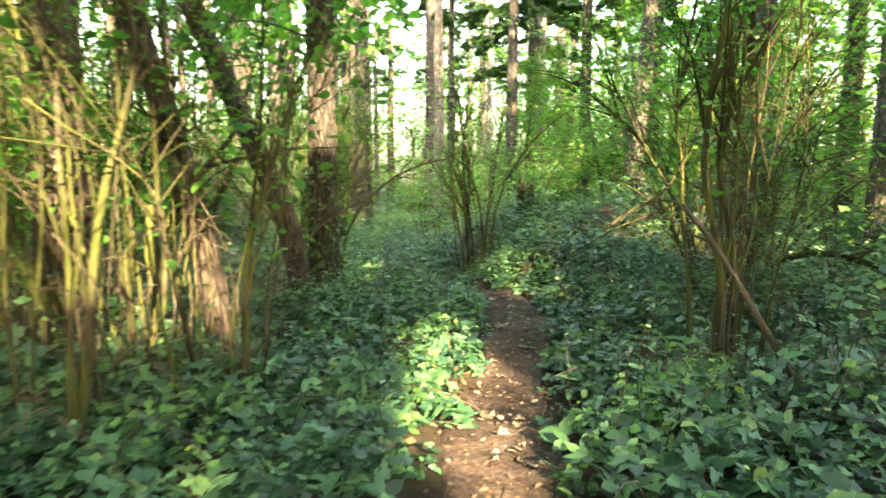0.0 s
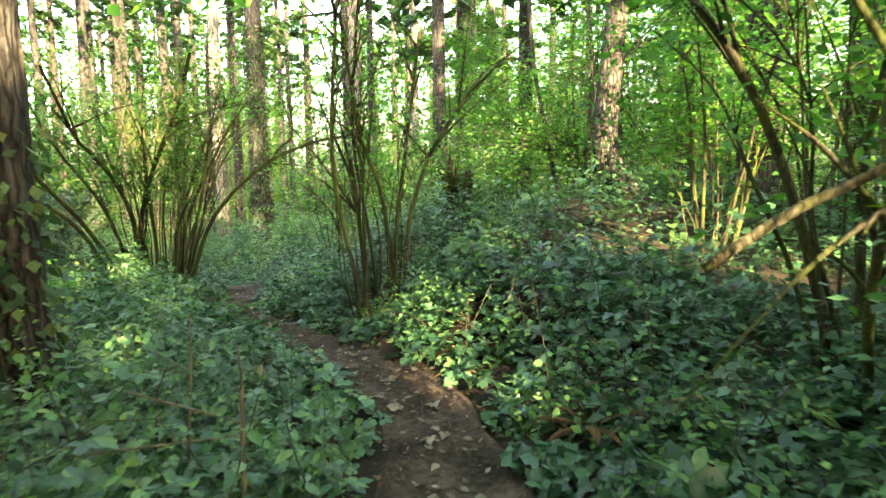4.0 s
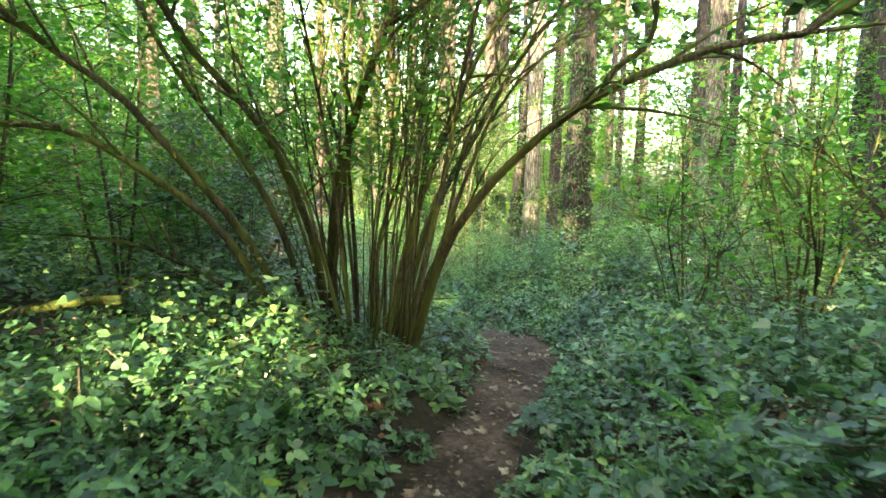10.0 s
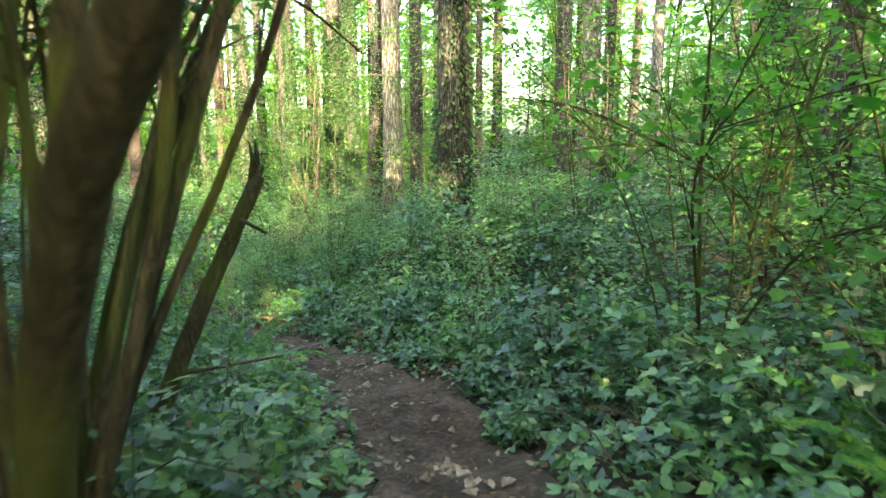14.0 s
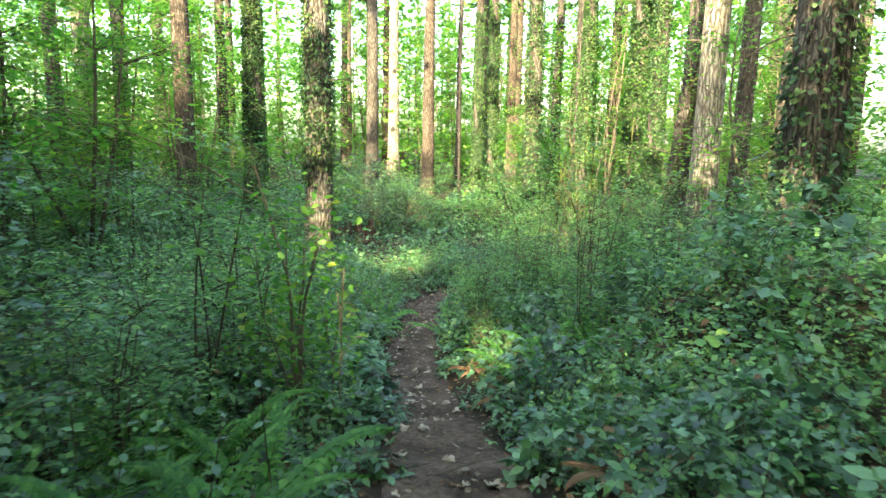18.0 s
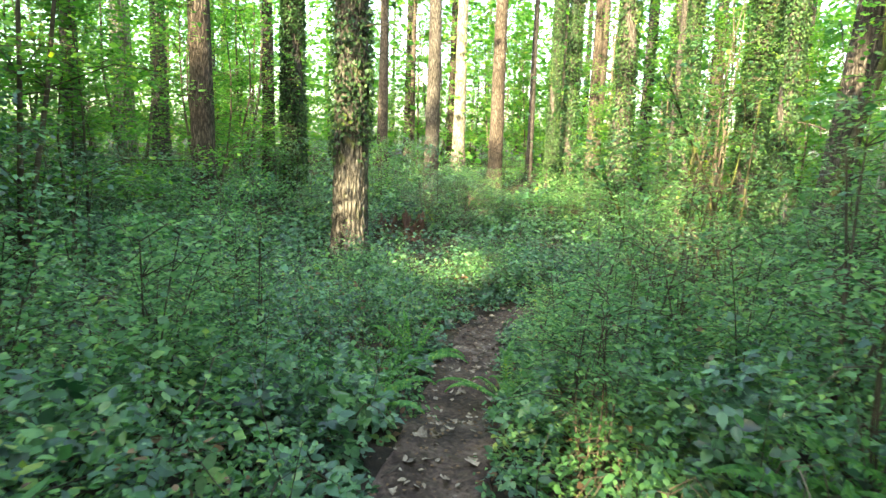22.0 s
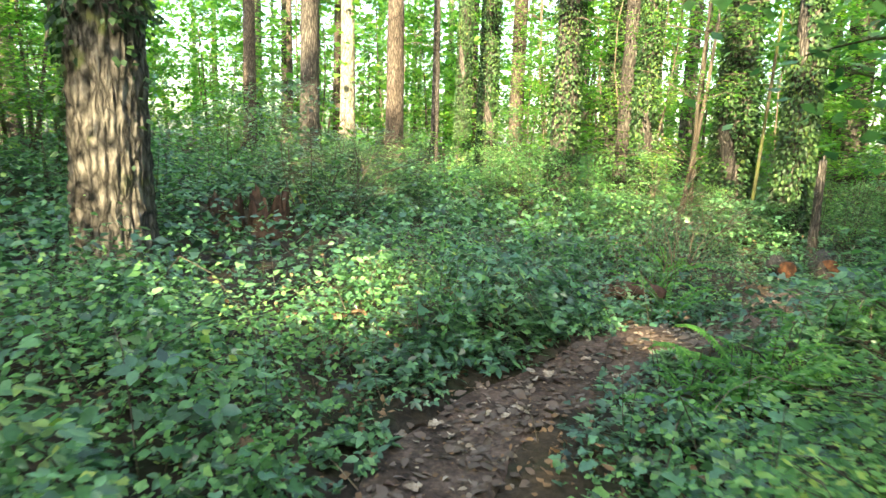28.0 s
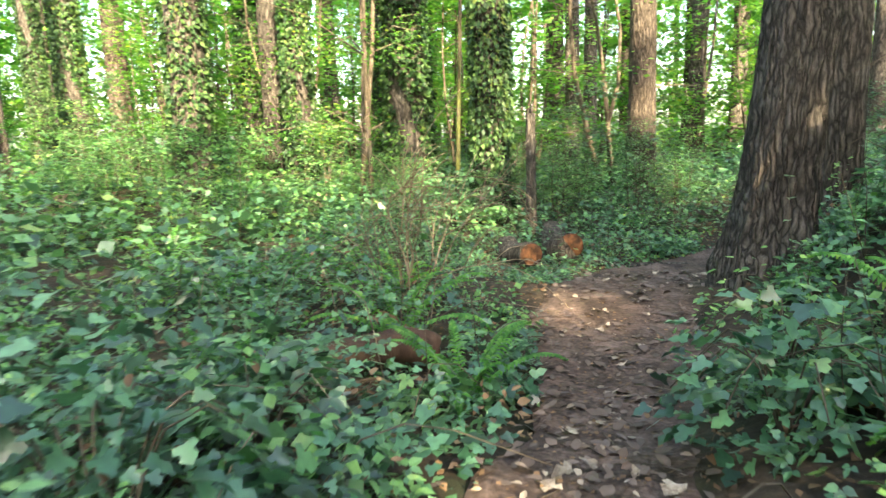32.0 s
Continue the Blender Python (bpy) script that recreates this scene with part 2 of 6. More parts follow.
LITTER = rough_mat("dry_leaf", [(0.35, (0.10, 0.07, 0.05)), (0.5, (0.24, 0.185, 0.14)), (0.66, (0.42, 0.35, 0.28))], 6.0, bump=0.2, rough=0.7, by_object=0.9)
LITTER_GREY = rough_mat("trodden_leaf", [(0.35, (0.045, 0.033, 0.028)), (0.5, (0.12, 0.088, 0.073)), (0.66, (0.24, 0.185, 0.155))], 3.0, bump=0.2, rough=0.75)
IVY = leaf_mat("ivy_leaf", (0.008, 0.027, 0.017), (0.037, 0.114, 0.060), (0.110, 0.255, 0.120), 0.36, 0.16, 0.7)
BRAMBLE = leaf_mat("bramble_leaf", (0.010, 0.031, 0.016), (0.049, 0.134, 0.058), (0.145, 0.300, 0.108), 0.38, 0.2, 0.7)
LACE = leaf_mat("fine_shrub_leaf", (0.026, 0.080, 0.028), (0.088, 0.215, 0.068), (0.205, 0.37, 0.118), 0.45, 0.36, 0.45)
# Climbing ivy is IVY with shade put into its colour, yellower and less glossy.
CLIMBER = leaf_mat("shaded_climbing_ivy_leaf", (0.007, 0.022, 0.008), (0.026, 0.066, 0.022), (0.085, 0.150, 0.045), 0.5, 0.2, 0.3)
HAZEL = leaf_mat("hazel_leaf", (0.026, 0.095, 0.020), (0.062, 0.195, 0.040), (0.135, 0.30, 0.065), 0.5, 0.48, 0.35)
MAPLE = leaf_mat("maple_leaf", (0.036, 0.115, 0.024), (0.080, 0.215, 0.042), (0.165, 0.31, 0.066), 0.5, 0.5, 0.3)
NEEDLE = leaf_mat("fir_needles", (0.014, 0.035, 0.014), (0.03, 0.07, 0.022), (0.06, 0.115, 0.035), 0.5, 0.25, 0.3)
FERN = leaf_mat("fern_frond", (0.035, 0.12, 0.025), (0.075, 0.21, 0.045), (0.14, 0.31, 0.07), 0.5, 0.45, 0.35)

# ---- lie of the land ----
# heights at spots along the way and beside it
SPOTS = [
    (0.00, 0.00, 0.00),
    (0.01, 1.37, -0.08),
    (0.19, 2.59, -0.09),
    (0.72, 5.50, -0.31),
    (0.88, 6.66, -0.29),
    (0.95, 7.83, -0.37),
    (0.77, 8.99, -0.39),
    (0.36, 10.06, -0.51),
    (-0.14, 11.06, -0.64),
    (-0.67, 12.05, -0.68),
    (-1.06, 12.99, -0.81),
    (-1.34, 13.93, -1.00),
    (-1.63, 15.07, -1.11),
    (-1.74, 16.25, -1.17),
    (-1.86, 17.34, -1.23),
    (-2.70, 19.86, -1.65),
    (-3.32, 20.83, -1.89),
    (-3.89, 21.70, -2.14),
    (-4.48, 22.58, -2.33),
    (-5.15, 23.34, -2.52),
    (-5.92, 24.16, -2.79),
    (-6.59, 24.86, -2.93),
    (-7.25, 25.61, -3.07),
    (-9.12, 28.05, -3.58),
    (-9.82, 29.03, -3.73),
    (-10.46, 30.00, -3.92),
    (-10.88, 31.06, -4.04),
    (-11.10, 32.17, -4.10),
    (-10.30, 37.20, -4.40),
    (-9.50, 41.50, -4.55),
    (-9.00, 55.00, -4.40),
    (-15.85, 32.30, -4.00),
    (-33.00, 55.00, -3.00),
    (-20.00, 48.00, -3.70),
    (-13.00, 42.00, -4.30),
    (-2.90, 15.80, -0.80),
    (1.80, 10.80, 0.00),
    (5.80, 17.00, 0.35),
    (1.90, 14.10, 0.05),
    (-3.20, 26.50, -1.60),
    (-6.40, 35.80, -2.70),
    (-35.00, 35.00, -3.20),
    (6.00, 28.00, -1.20),
    (0.00, -8.00, 0.30),
    (8.00, 0.00, 0.30),
    (-8.00, 3.00, -0.20),
    (-10.00, 16.00, -1.20),
    (0.00, -30.00, 0.60),
]
SPOT = np.array(SPOTS)
TRAIL = [(0.0, -14), (-0.05, -6), (0.08, 0), (0.3, 3), (0.5, 4.8), (0.85, 6.8), (1.0, 8.0), (0.9, 9.0), (0.58, 9.97), (0.1, 11), (-0.5, 12.2), (-1.0, 13.1),
         (-1.42, 14.1), (-1.73, 15.6), (-1.85, 17), (-1.98, 18.1), (-2.34, 19.3), (-2.85, 20.2), (-3.5, 21.3), (-4.22, 22.25), (-5.25, 23.5), (-6.5, 24.8),
         (-7.7, 26.2), (-8.9, 27.9), (-9.85, 29.1), (-10.55, 30.2), (-11.2, 31.25), (-11.38, 32.2), (-11.2, 33.0), (-10.95, 33.9), (-10.6, 35), (-10.25, 36.2),
         (-9.7, 37.5), (-9.3, 38.7), (-8.6, 40.1), (-7.2, 41.6), (-4.5, 43.2), (0, 45), (8, 47)]
BANK = [(-14, 0.33), (0, 0.31), (5, 0.31), (9, 0.34), (12, 0.32), (16, 0.30), (18, 0.42), (20, 0.48), (22, 0.38), (25, 0.30), (31, 0.32), (34, 0.36), (36.5, 0.52), (38.3, 0.95), (39.6, 0.95), (41, 0.42), (43, 0.25), (47, 0.2)]


def smoothed(p, rounds=3):
    p = np.array(p, float)
    for _ in range(rounds):
        q = np.empty((2 * len(p) - 2, p.shape[1]))
        q[0::2], q[1::2] = 0.75 * p[:-1] + 0.25 * p[1:], 0.25 * p[:-1] + 0.75 * p[1:]
        p = np.vstack([p[:1], q, p[-1:]])
    return p


LINE = smoothed(TRAIL)
HALF = np.interp(LINE[:, 1], [b[0] for b in BANK], [b[1] for b in BANK])


def off_trail(x, y):
    """Distance from the trodden edge of the trail; negative on it."""
    x, y = np.ravel(np.asarray(x, float)), np.ravel(np.asarray(y, float))
    out = np.empty(len(x))
    for a in range(0, len(x), 20000):
        d = np.hypot(x[a:a + 20000, None] - LINE[:, 0], y[a:a + 20000, None] - LINE[:, 1])
        k = d.argmin(1)
        out[a:a + 20000] = d[np.arange(len(k)), k] - HALF[k]
    return out


def wavy(x, y, size, seed=0):
    """A cheap smooth unevenness, -1 to 1."""
    x, y = np.asarray(x) / size + seed * 3.7, np.asarray(y) / size - seed * 1.9
    return (np.sin(x * 1.7 + np.sin(y * 1.3 + seed)) + np.sin(y * 2.1 + np.sin(x * 1.1)) + np.sin((x + y) * 1.3 + seed * 2) * 0.7) / 2.7


def land(x, y):
    x, y = np.asarray(x, float), np.asarray(y, float)
    d2 = (x[..., None] - SPOT[:, 0]) ** 2 + (y[..., None] - SPOT[:, 1]) ** 2 + 0.15
    w = d2 ** -1.6
    return (w * SPOT[:, 2]).sum(-1) / w.sum(-1)


def land_at(x, y):
    """Height of the ground sheet, with banks beside the hollowed trail."""
    x, y = np.ravel(np.asarray(x, float)), np.ravel(np.asarray(y, float))
    d = off_trail(x, y)
    z = np.concatenate([land(x[a:a + 20000], y[a:a + 20000]) for a in range(0, len(x), 20000)])
    k = np.clip(d / 1.6, 0, 1)
    return z + 0.05 * wavy(x, y, 1.1) * k + 0.16 * wavy(x, y, 3.7, 2) * np.clip(d / 5, 0, 1) + 0.05 * k - 0.09 * np.clip(-d / 0.15 + 0.4, 0, 1)


def ground_z(x, y):
    return float(land_at([x], [y])[0])


# ---- mesh building ----


def mesh(name, verts, *faces):
    """A mesh from an array of corners and arrays of triangles or quads."""
    me = bpy.data.meshes.new(name)
    faces = [np.asarray(f, int) for f in faces if len(f)]
    me.vertices.add(len(verts))
    me.vertices.foreach_set("co", np.asarray(verts, np.float32).ravel())
    loops = np.concatenate([f.ravel() for f in faces])
    counts = np.concatenate([np.full(len(f), f.shape[1]) for f in faces])
    me.loops.add(len(loops))
    me.loops.foreach_set("vertex_index", loops)
    me.polygons.add(len(counts))
    me.polygons.foreach_set("loop_start", np.concatenate([[0], np.cumsum(counts)[:-1]]))
    me.update(calc_edges=True)
    return me


def part(name, me, material, parent=None, label="", smooth=False):
    if not me.materials:
        me.materials.append(material)
    if smooth:
        me.polygons.foreach_set("use_smooth", np.ones(len(me.polygons), bool))
    ob = new(name, me)
    if parent is not None:
        ob.parent = parent
    if label:
        ob["label"] = label
    return ob


def thing(name, label, category, group="", at=(0, 0, 0), kind=""):
    ob = tagged(new(name), label, category, group, kind)
    ob.location = at
    return ob


class Heap:
    """Gathers pieces into one mesh."""

    def __init__(self):
        self.v, self.q, self.t, self.n = [], [], [], 0

    def add(self, verts, quads=(), tris=()):
        verts = np.asarray(verts, float)
        self.v.append(verts)
        if len(quads):
            self.q.append(np.asarray(quads) + self.n)
        if len(tris):
            self.t.append(np.asarray(tris) + self.n)
        self.n += len(verts)
        return self

    def mesh(self, name):
        return mesh(name, np.vstack(self.v), np.vstack(self.q) if self.q else (), np.vstack(self.t) if self.t else ())


def curve(points, n):
    """n points along a smooth line through the given ones."""
    p = smoothed(points, 2)
    s = np.concatenate([[0], np.cumsum(np.linalg.norm(np.diff(p, axis=0), axis=1))])
    u = np.linspace(0, s[-1], n)
    return np.stack([np.interp(u, s, p[:, k]) for k in range(p.shape[1])], 1)


def tube(p, r, seg=7, lumpy=0.0, rng=None):
    """Corners and quads of a round limb along p with radii r, closed at its end."""
    p, r = np.asarray(p, float), np.broadcast_to(np.asarray(r, float), (len(p),))
    d = np.gradient(p, axis=0)
    d /= np.linalg.norm(d, axis=1, keepdims=True) + 1e-9
    ref = np.array([0.31, 0.95, 0.12]) if abs(d[:, 1]).mean() < 0.8 else np.array([0.95, 0.1, 0.3])
    u = np.cross(d, ref)
    u /= np.linalg.norm(u, axis=1, keepdims=True) + 1e-9
    v = np.cross(d, u)
    a = np.linspace(0, 2 * np.pi, seg, endpoint=False)
    rr = r[:, None] * np.ones(seg)
    if lumpy and rng is not None:
        rr = rr * (1 + lumpy * rng.normal(size=rr.shape))
    ring = p[:, None] + rr[..., None] * (np.cos(a)[:, None] * u[:, None] + np.sin(a)[:, None] * v[:, None])
    n = len(p)
    i, j = np.meshgrid(np.arange(n - 1), np.arange(seg), indexing="ij")
    k = (j + 1) % seg
    quads = np.stack([i * seg + j, i * seg + k, (i + 1) * seg + k, (i + 1) * seg + j], -1).reshape(-1, 4)
    verts = np.vstack([ring.reshape(-1, 3), p[:1], p[-1:]])
    j = np.arange(seg)
    tris = np.vstack([np.stack([np.full(seg, n * seg), (j + 1) % seg, j], 1), np.stack([np.full(seg, n * seg + 1), (n - 1) * seg + j, (n - 1) * seg + (j + 1) % seg], 1)])
    return verts, quads, tris


# leaf outlines: across, along, up
LEAF_FINE = (np.array([(0, 0, 0), (-0.42, -0.07, 0.06), (-0.52, 0.24, 0.07), (-0.27, 0.36, 0.03), (-0.37, 0.64, 0.05), (0, 1.0, -0.08), (0.37, 0.64, 0.05), (0.27, 0.36, 0.03), (0.52, 0.24, 0.07), (0.42, -0.07, 0.06)]),
             np.array([(0, k + 1, k) for k in range(1, 9)]))
LEAF_OVAL = (np.array([(0, 0, 0), (-0.27, 0.24, 0.06), (-0.27, 0.58, 0.05), (0, 1.0, -0.08), (0.27, 0.58, 0.05), (0.27, 0.24, 0.06)]), np.array([(0, 2, 1), (0, 3, 2), (0, 4, 3), (0, 5, 4)]))
TRI_ANGLES = (0.0, 1.25, -1.25)
LEAF_TRIPLE = (np.vstack([(LEAF_OVAL[0] * [1.05, 1, 1] + [0, 0.1, 0]) @ np.array([(math.cos(a), math.sin(a), 0), (-math.sin(a), math.cos(a), 0), (0, 0, 1)]) * (1.0 if a == 0 else 0.8) for a in TRI_ANGLES]),
               np.vstack([LEAF_OVAL[1] + 6 * k for k in range(3)]))
LEAF_MID = (np.array([(0, 0, 0), (-0.40, 0.40, 0.07), (0, 1.0, -0.06), (0.40, 0.40, 0.07), (0, 0.45, 0.0)]), np.array([(0, 4, 1), (1, 4, 2), (2, 4, 3), (3, 4, 0)]))
LEAF_FAR = (np.array([(0, 0, 0), (-0.42, 0.45, 0.06), (0, 1.0, -0.04), (0.42, 0.45, 0.06)]), np.array([(0, 2, 1), (0, 3, 2)]))


def leaves(points, size, rng, shape=LEAF_MID, pitch=(-0.5, 0.5), heading=None, roll=0.5):
    """Corners and triangles of single leaves at points."""
    n = len(points)
    a = rng.uniform(0, 2 * np.pi, n) if heading is None else heading + rng.normal(0, 0.5, n)
    p = rng.uniform(*pitch, n)
    d = np.stack([np.cos(a) * np.cos(p), np.sin(a) * np.cos(p), np.sin(p)], 1)
    x = np.stack([np.sin(a), -np.cos(a), np.zeros(n)], 1)
    nrm = np.cross(x, d)
    q = rng.normal(0, roll, n)[:, None]
    x, nrm = x * np.cos(q) + nrm * np.sin(q), nrm * np.cos(q) - x * np.sin(q)
    tv, tf = shape
    s = np.broadcast_to(np.asarray(size, float), (n,))[:, None, None]
    x = x * rng.uniform(0.7, 1.15, n)[:, None]
    nrm = nrm * rng.uniform(-0.5, 1.8, n)[:, None]
    verts = np.asarray(points)[:, None] + s * (tv[None, :, :1] * x[:, None] + tv[None, :, 1:2] * d[:, None] + tv[None, :, 2:] * nrm[:, None])
    tris = tf[None] + (np.arange(n) * len(tv))[:, None, None]
    return verts.reshape(-1, 3), tris.reshape(-1, 3)


def scatter(rng, n, x0, x1, y0, y1):
    return rng.uniform(x0, x1, n), rng.uniform(y0, y1, n)


# ---- ground and trail ----
def ground_sheet():
    xs = np.concatenate([[-400, -200, -120], np.arange(-80, -22, 3), np.arange(-22, 12, 0.3), np.arange(12, 60, 3), [90, 160, 400]])
    ys = np.concatenate([[-400, -200, -100], np.arange(-60, -8, 3), np.arange(-8, 50, 0.3), np.arange(50, 110, 3), [140, 220, 400]])
    gx, gy = np.meshgrid(xs, ys)
    z = land_at(gx, gy)
    i, j = np.meshgrid(np.arange(len(ys) - 1), np.arange(len(xs) - 1), indexing="ij")
    w = len(xs)
    quads = np.stack([i * w + j, i * w + j + 1, (i + 1) * w + j + 1, (i + 1) * w + j], -1).reshape(-1, 4)
    tagged(part("ground", mesh("ground", np.stack([gx.ravel(), gy.ravel(), z], 1), quads), SOIL, smooth=True), "dark forest floor of leaf mould and moss", "ground", kind="structure")


def trail():
    rng = np.random.default_rng(3)
    p = curve(LINE, 420)
    half = np.interp(p[:, 1], LINE[:, 1], HALF)
    d = np.gradient(p, axis=0)
    d /= np.linalg.norm(d, axis=1, keepdims=True)
    side = np.stack([d[:, 1], -d[:, 0]], 1)
    u = np.linspace(-1, 1, 15)
    n, w = len(p), len(u)
    s = np.arange(n) * 0.16
    edge_l, edge_r = 1.12 + 0.16 * np.sin(s * 2.1) + 0.1 * np.sin(s * 5.3 + 1), 1.12 + 0.16 * np.sin(s * 1.7 + 2) + 0.1 * np.sin(s * 4.7)
    reach = np.where(u[None] < 0, edge_l[:, None], edge_r[:, None]) * half[:, None]
    xy = p[:, None] + side[:, None] * (u[None] * reach)[..., None]
    base = land(p[:, 0], p[:, 1])[:, None] + 0 * u
    z = base - 0.03 + 0.035 * u[None] ** 2 - 0.05 * np.clip(np.abs(u[None]) - 0.86, 0, 1) / 0.14
    z += 0.012 * wavy(xy[..., 0], xy[..., 1], 0.35, 4) + 0.006 * rng.normal(size=z.shape)
    i, j = np.meshgrid(np.arange(n - 1), np.arange(w - 1), indexing="ij")
    quads = np.stack([i * w + j, i * w + j + 1, (i + 1) * w + j + 1, (i + 1) * w + j], -1).reshape(-1, 4)
    ob = tagged(part("dirt_path", mesh("dirt_path", np.dstack([xy, z]).reshape(-1, 3), quads), DIRT, smooth=True), "narrow trodden brown earth footpath strewn with dry leaves", "path", kind="structure")
    return ob, xy, z


ground_sheet()
PATHWAY, path_xy, path_z = trail()

# ---- trees ----
# where sunbeams come down through gaps between the crowns: a spot and the gap's half width
BEAMS = [(-33, 55.8, 3, 2.2), (-33, 55.8, 7, 2.2), (-25, 49.4, 2, 2.0), (-6.6, 48, 0, 1.2), (-26, 60, 2, 3), (-1.72, 9.2, 2.4, 0.8), (8.0, 11.4, 0.9, 0.5), (5.6, 16, 1.0, 1.3)]
# smaller gaps, through which single spots beside the trail are lit
GAPS = [(0.15, 3.7, 0, 0.36), (0.35, 4.7, 0, 0.36), (0.22, 5.6, 0.05, 0.34), (1.05, 10.35, 0.25, 0.2), (1.4, 8.4, 0.1, 0.25), (2.0, 12.1, 0.3, 0.45), (-2.25, 14.8, -0.5, 0.08), (-1.0, 9.2, 0.1, 0.14),
        (-9.7, 37.8, -4.2, 0.55), (-11.0, 34.9, -4.1, 0.2), (-13.5, 31.8, -3.3, 0.26), (-15.9, 32.0, -3.2, 0.8), (-15.9, 32.0, -1.6, 0.7), (-15.9, 32.0, 0.0, 0.6), (-12.7, 31.4, -2.8, 0.5), (-5.7, 24.5, -2.2, 0.3),
        (-2.0, 4.2, 1.0, 0.48), (-3.2, 5.2, 1.8, 0.45), (6.0, 12.0, 0.6, 1.0), (3.9, 11.7, 0.5, 0.4), (4.7, 12.8, 0.6, 0.5), (1.45, 9.3, 0.1, 0.3), (-5.6, 15.7, -0.6, 0.35), (-5.7, 22.7, -1.2, 0.4), (-14.0, 33.4, -3.5, 0.22), (-9.2, 34.0, -3.6, 0.4), (-1.4, 10.9, 0.3, 0.14)]


def in_beam(x, y, low, high, reach):
    """Whether foliage of that height and reach would stand in a sunbeam."""
    for a, b, c, w in BEAMS:
        for z in np.arange(low, high, 1.0):
            k = (z - c) / to_sun.z
            if k > 0.5 and math.hypot(a + to_sun.x * k - x, b + to_sun.y * k - y) < reach + w:
                return True
    return False


def gap_distance(p, gap):
    """How far points lie from the line that leads from a gap's spot to the sun."""
    v = np.asarray(p, float) - gap[:3]
    d = np.array(to_sun)
    return np.linalg.norm(v - (v @ d)[..., None] * d, axis=-1)


def in_gap(x, y, low, high, reach):
    """Whether an upright of that height stands within reach of a gap's sunbeam."""
    g, d = np.array(GAPS), np.array(to_sun)
    z = np.arange(low, high, 1.0)
    v = np.stack(np.broadcast_arrays(x - g[:, :1], y - g[:, 1:2], z - g[:, 2:3]), -1)
    v = v - (v @ d)[..., None] * d
    return bool(((v * v).sum(-1) < (reach + g[:, 3:]) ** 2).any())


def out_of_gaps(p):
    """Which leaves grow clear of the sunbeams, some way above the lit spots."""
    keep = np.ones(len(p), bool)
    for g in GAPS:
        ahead = (p - np.array(g[:3])) @ np.array(to_sun) > 0.9
        keep &= ~(ahead & (gap_distance(p, g) < g[3] + 0.05))
    return keep


def trunk_mesh(name, r, h, rng, seg=14, rings=14, furrow=0.0, flare=0.5, lean=(0, 0), wiggle=0.0):
    u = np.linspace(0, 1, rings) ** 1.7
    z = -0.35 + u * (h + 0.35)
    a = np.linspace(0, 2 * np.pi, seg, endpoint=False)
    zz, aa = np.meshgrid(z, a, indexing="ij")
    rad = r * (1 - 0.62 * zz / h)
    lobes = 1 + 0.35 * np.sin(aa * 5 + rng.uniform(0, 6)) + 0.25 * np.sin(aa * 3 + rng.uniform(0, 6))
    rad = rad + r * flare * np.exp(-np.clip(zz, 0, None) / (0.9 * r + 0.12)) * np.clip(lobes, 0.3, 2)
    if furrow:
        nf = max(12, int(r * 52))
        ph = aa * nf / 2 + 0.8 * np.sin(zz * 1.7 + 3 * np.sin(aa * 2)) + 0.55 * np.sin(zz * 3.7 + aa * 4) + 0.3 * np.sin(zz * 8 + aa * 9)
        rad = rad - furrow * (1 - np.abs(np.sin(ph))) ** 1.8 * (0.65 + 0.5 * np.sin(zz * 7 + 4 * np.sin(aa * 5 + zz))) + 0.22 * furrow * rng.normal(size=rad.shape)
        rad += 0.3 * furrow * np.sin(zz * 17 + 5 * np.sin(aa * 6))
    else:
        rad = rad * (1 + 0.025 * rng.normal(size=rad.shape))
    cx = lean[0] * zz + wiggle * np.sin(zz * 0.6 + rng.uniform(0, 6)) * zz / h
    cy = lean[1] * zz + wiggle * np.sin(zz * 0.5 + rng.uniform(0, 6)) * zz / h
    v = np.stack([cx + rad * np.cos(aa), cy + rad * np.sin(aa), zz], -1).reshape(-1, 3)
    i, j = np.meshgrid(np.arange(rings - 1), np.arange(seg), indexing="ij")
    k = (j + 1) % seg
    quads = np.stack([i * seg + j, i * seg + k, (i + 1) * seg + k, (i + 1) * seg + j], -1).reshape(-1, 4)
    return mesh(name, v, quads)


def crown_mesh(name, rng, low, high, reach, n, spray=0.75):
    """Drooping fir boughs: rods with sprays of needles."""
    heap = Heap()
    boughs = n // 22
    z = low + (high - low) * rng.uniform(0, 1, boughs) ** 1.1
    for zz in z:
        a, l = rng.uniform(0, 2 * np.pi), reach * (1.05 - 0.8 * (zz - low) / (high - low)) * rng.uniform(0.6, 1.15)
        tip = np.array([np.cos(a) * l, np.sin(a) * l, -0.22 * l])
        t = rng.uniform(0.15, 1, 22)[:, None]
        pts = np.array([0, 0, zz]) + tip * t + rng.normal(0, 0.16, (22, 3)) * (0.4 + 0.6 * t)
        v, f = leaves(pts, rng.uniform(0.47, 1, 22) * spray, rng, LEAF_FAR, (-0.6, 0.2), heading=a)
        heap.add(v, tris=f)
        heap.add(*tube(np.array([[0, 0, zz], [0, 0, zz] + tip]), [0.035, 0.006], 3))
    return heap.mesh(name)


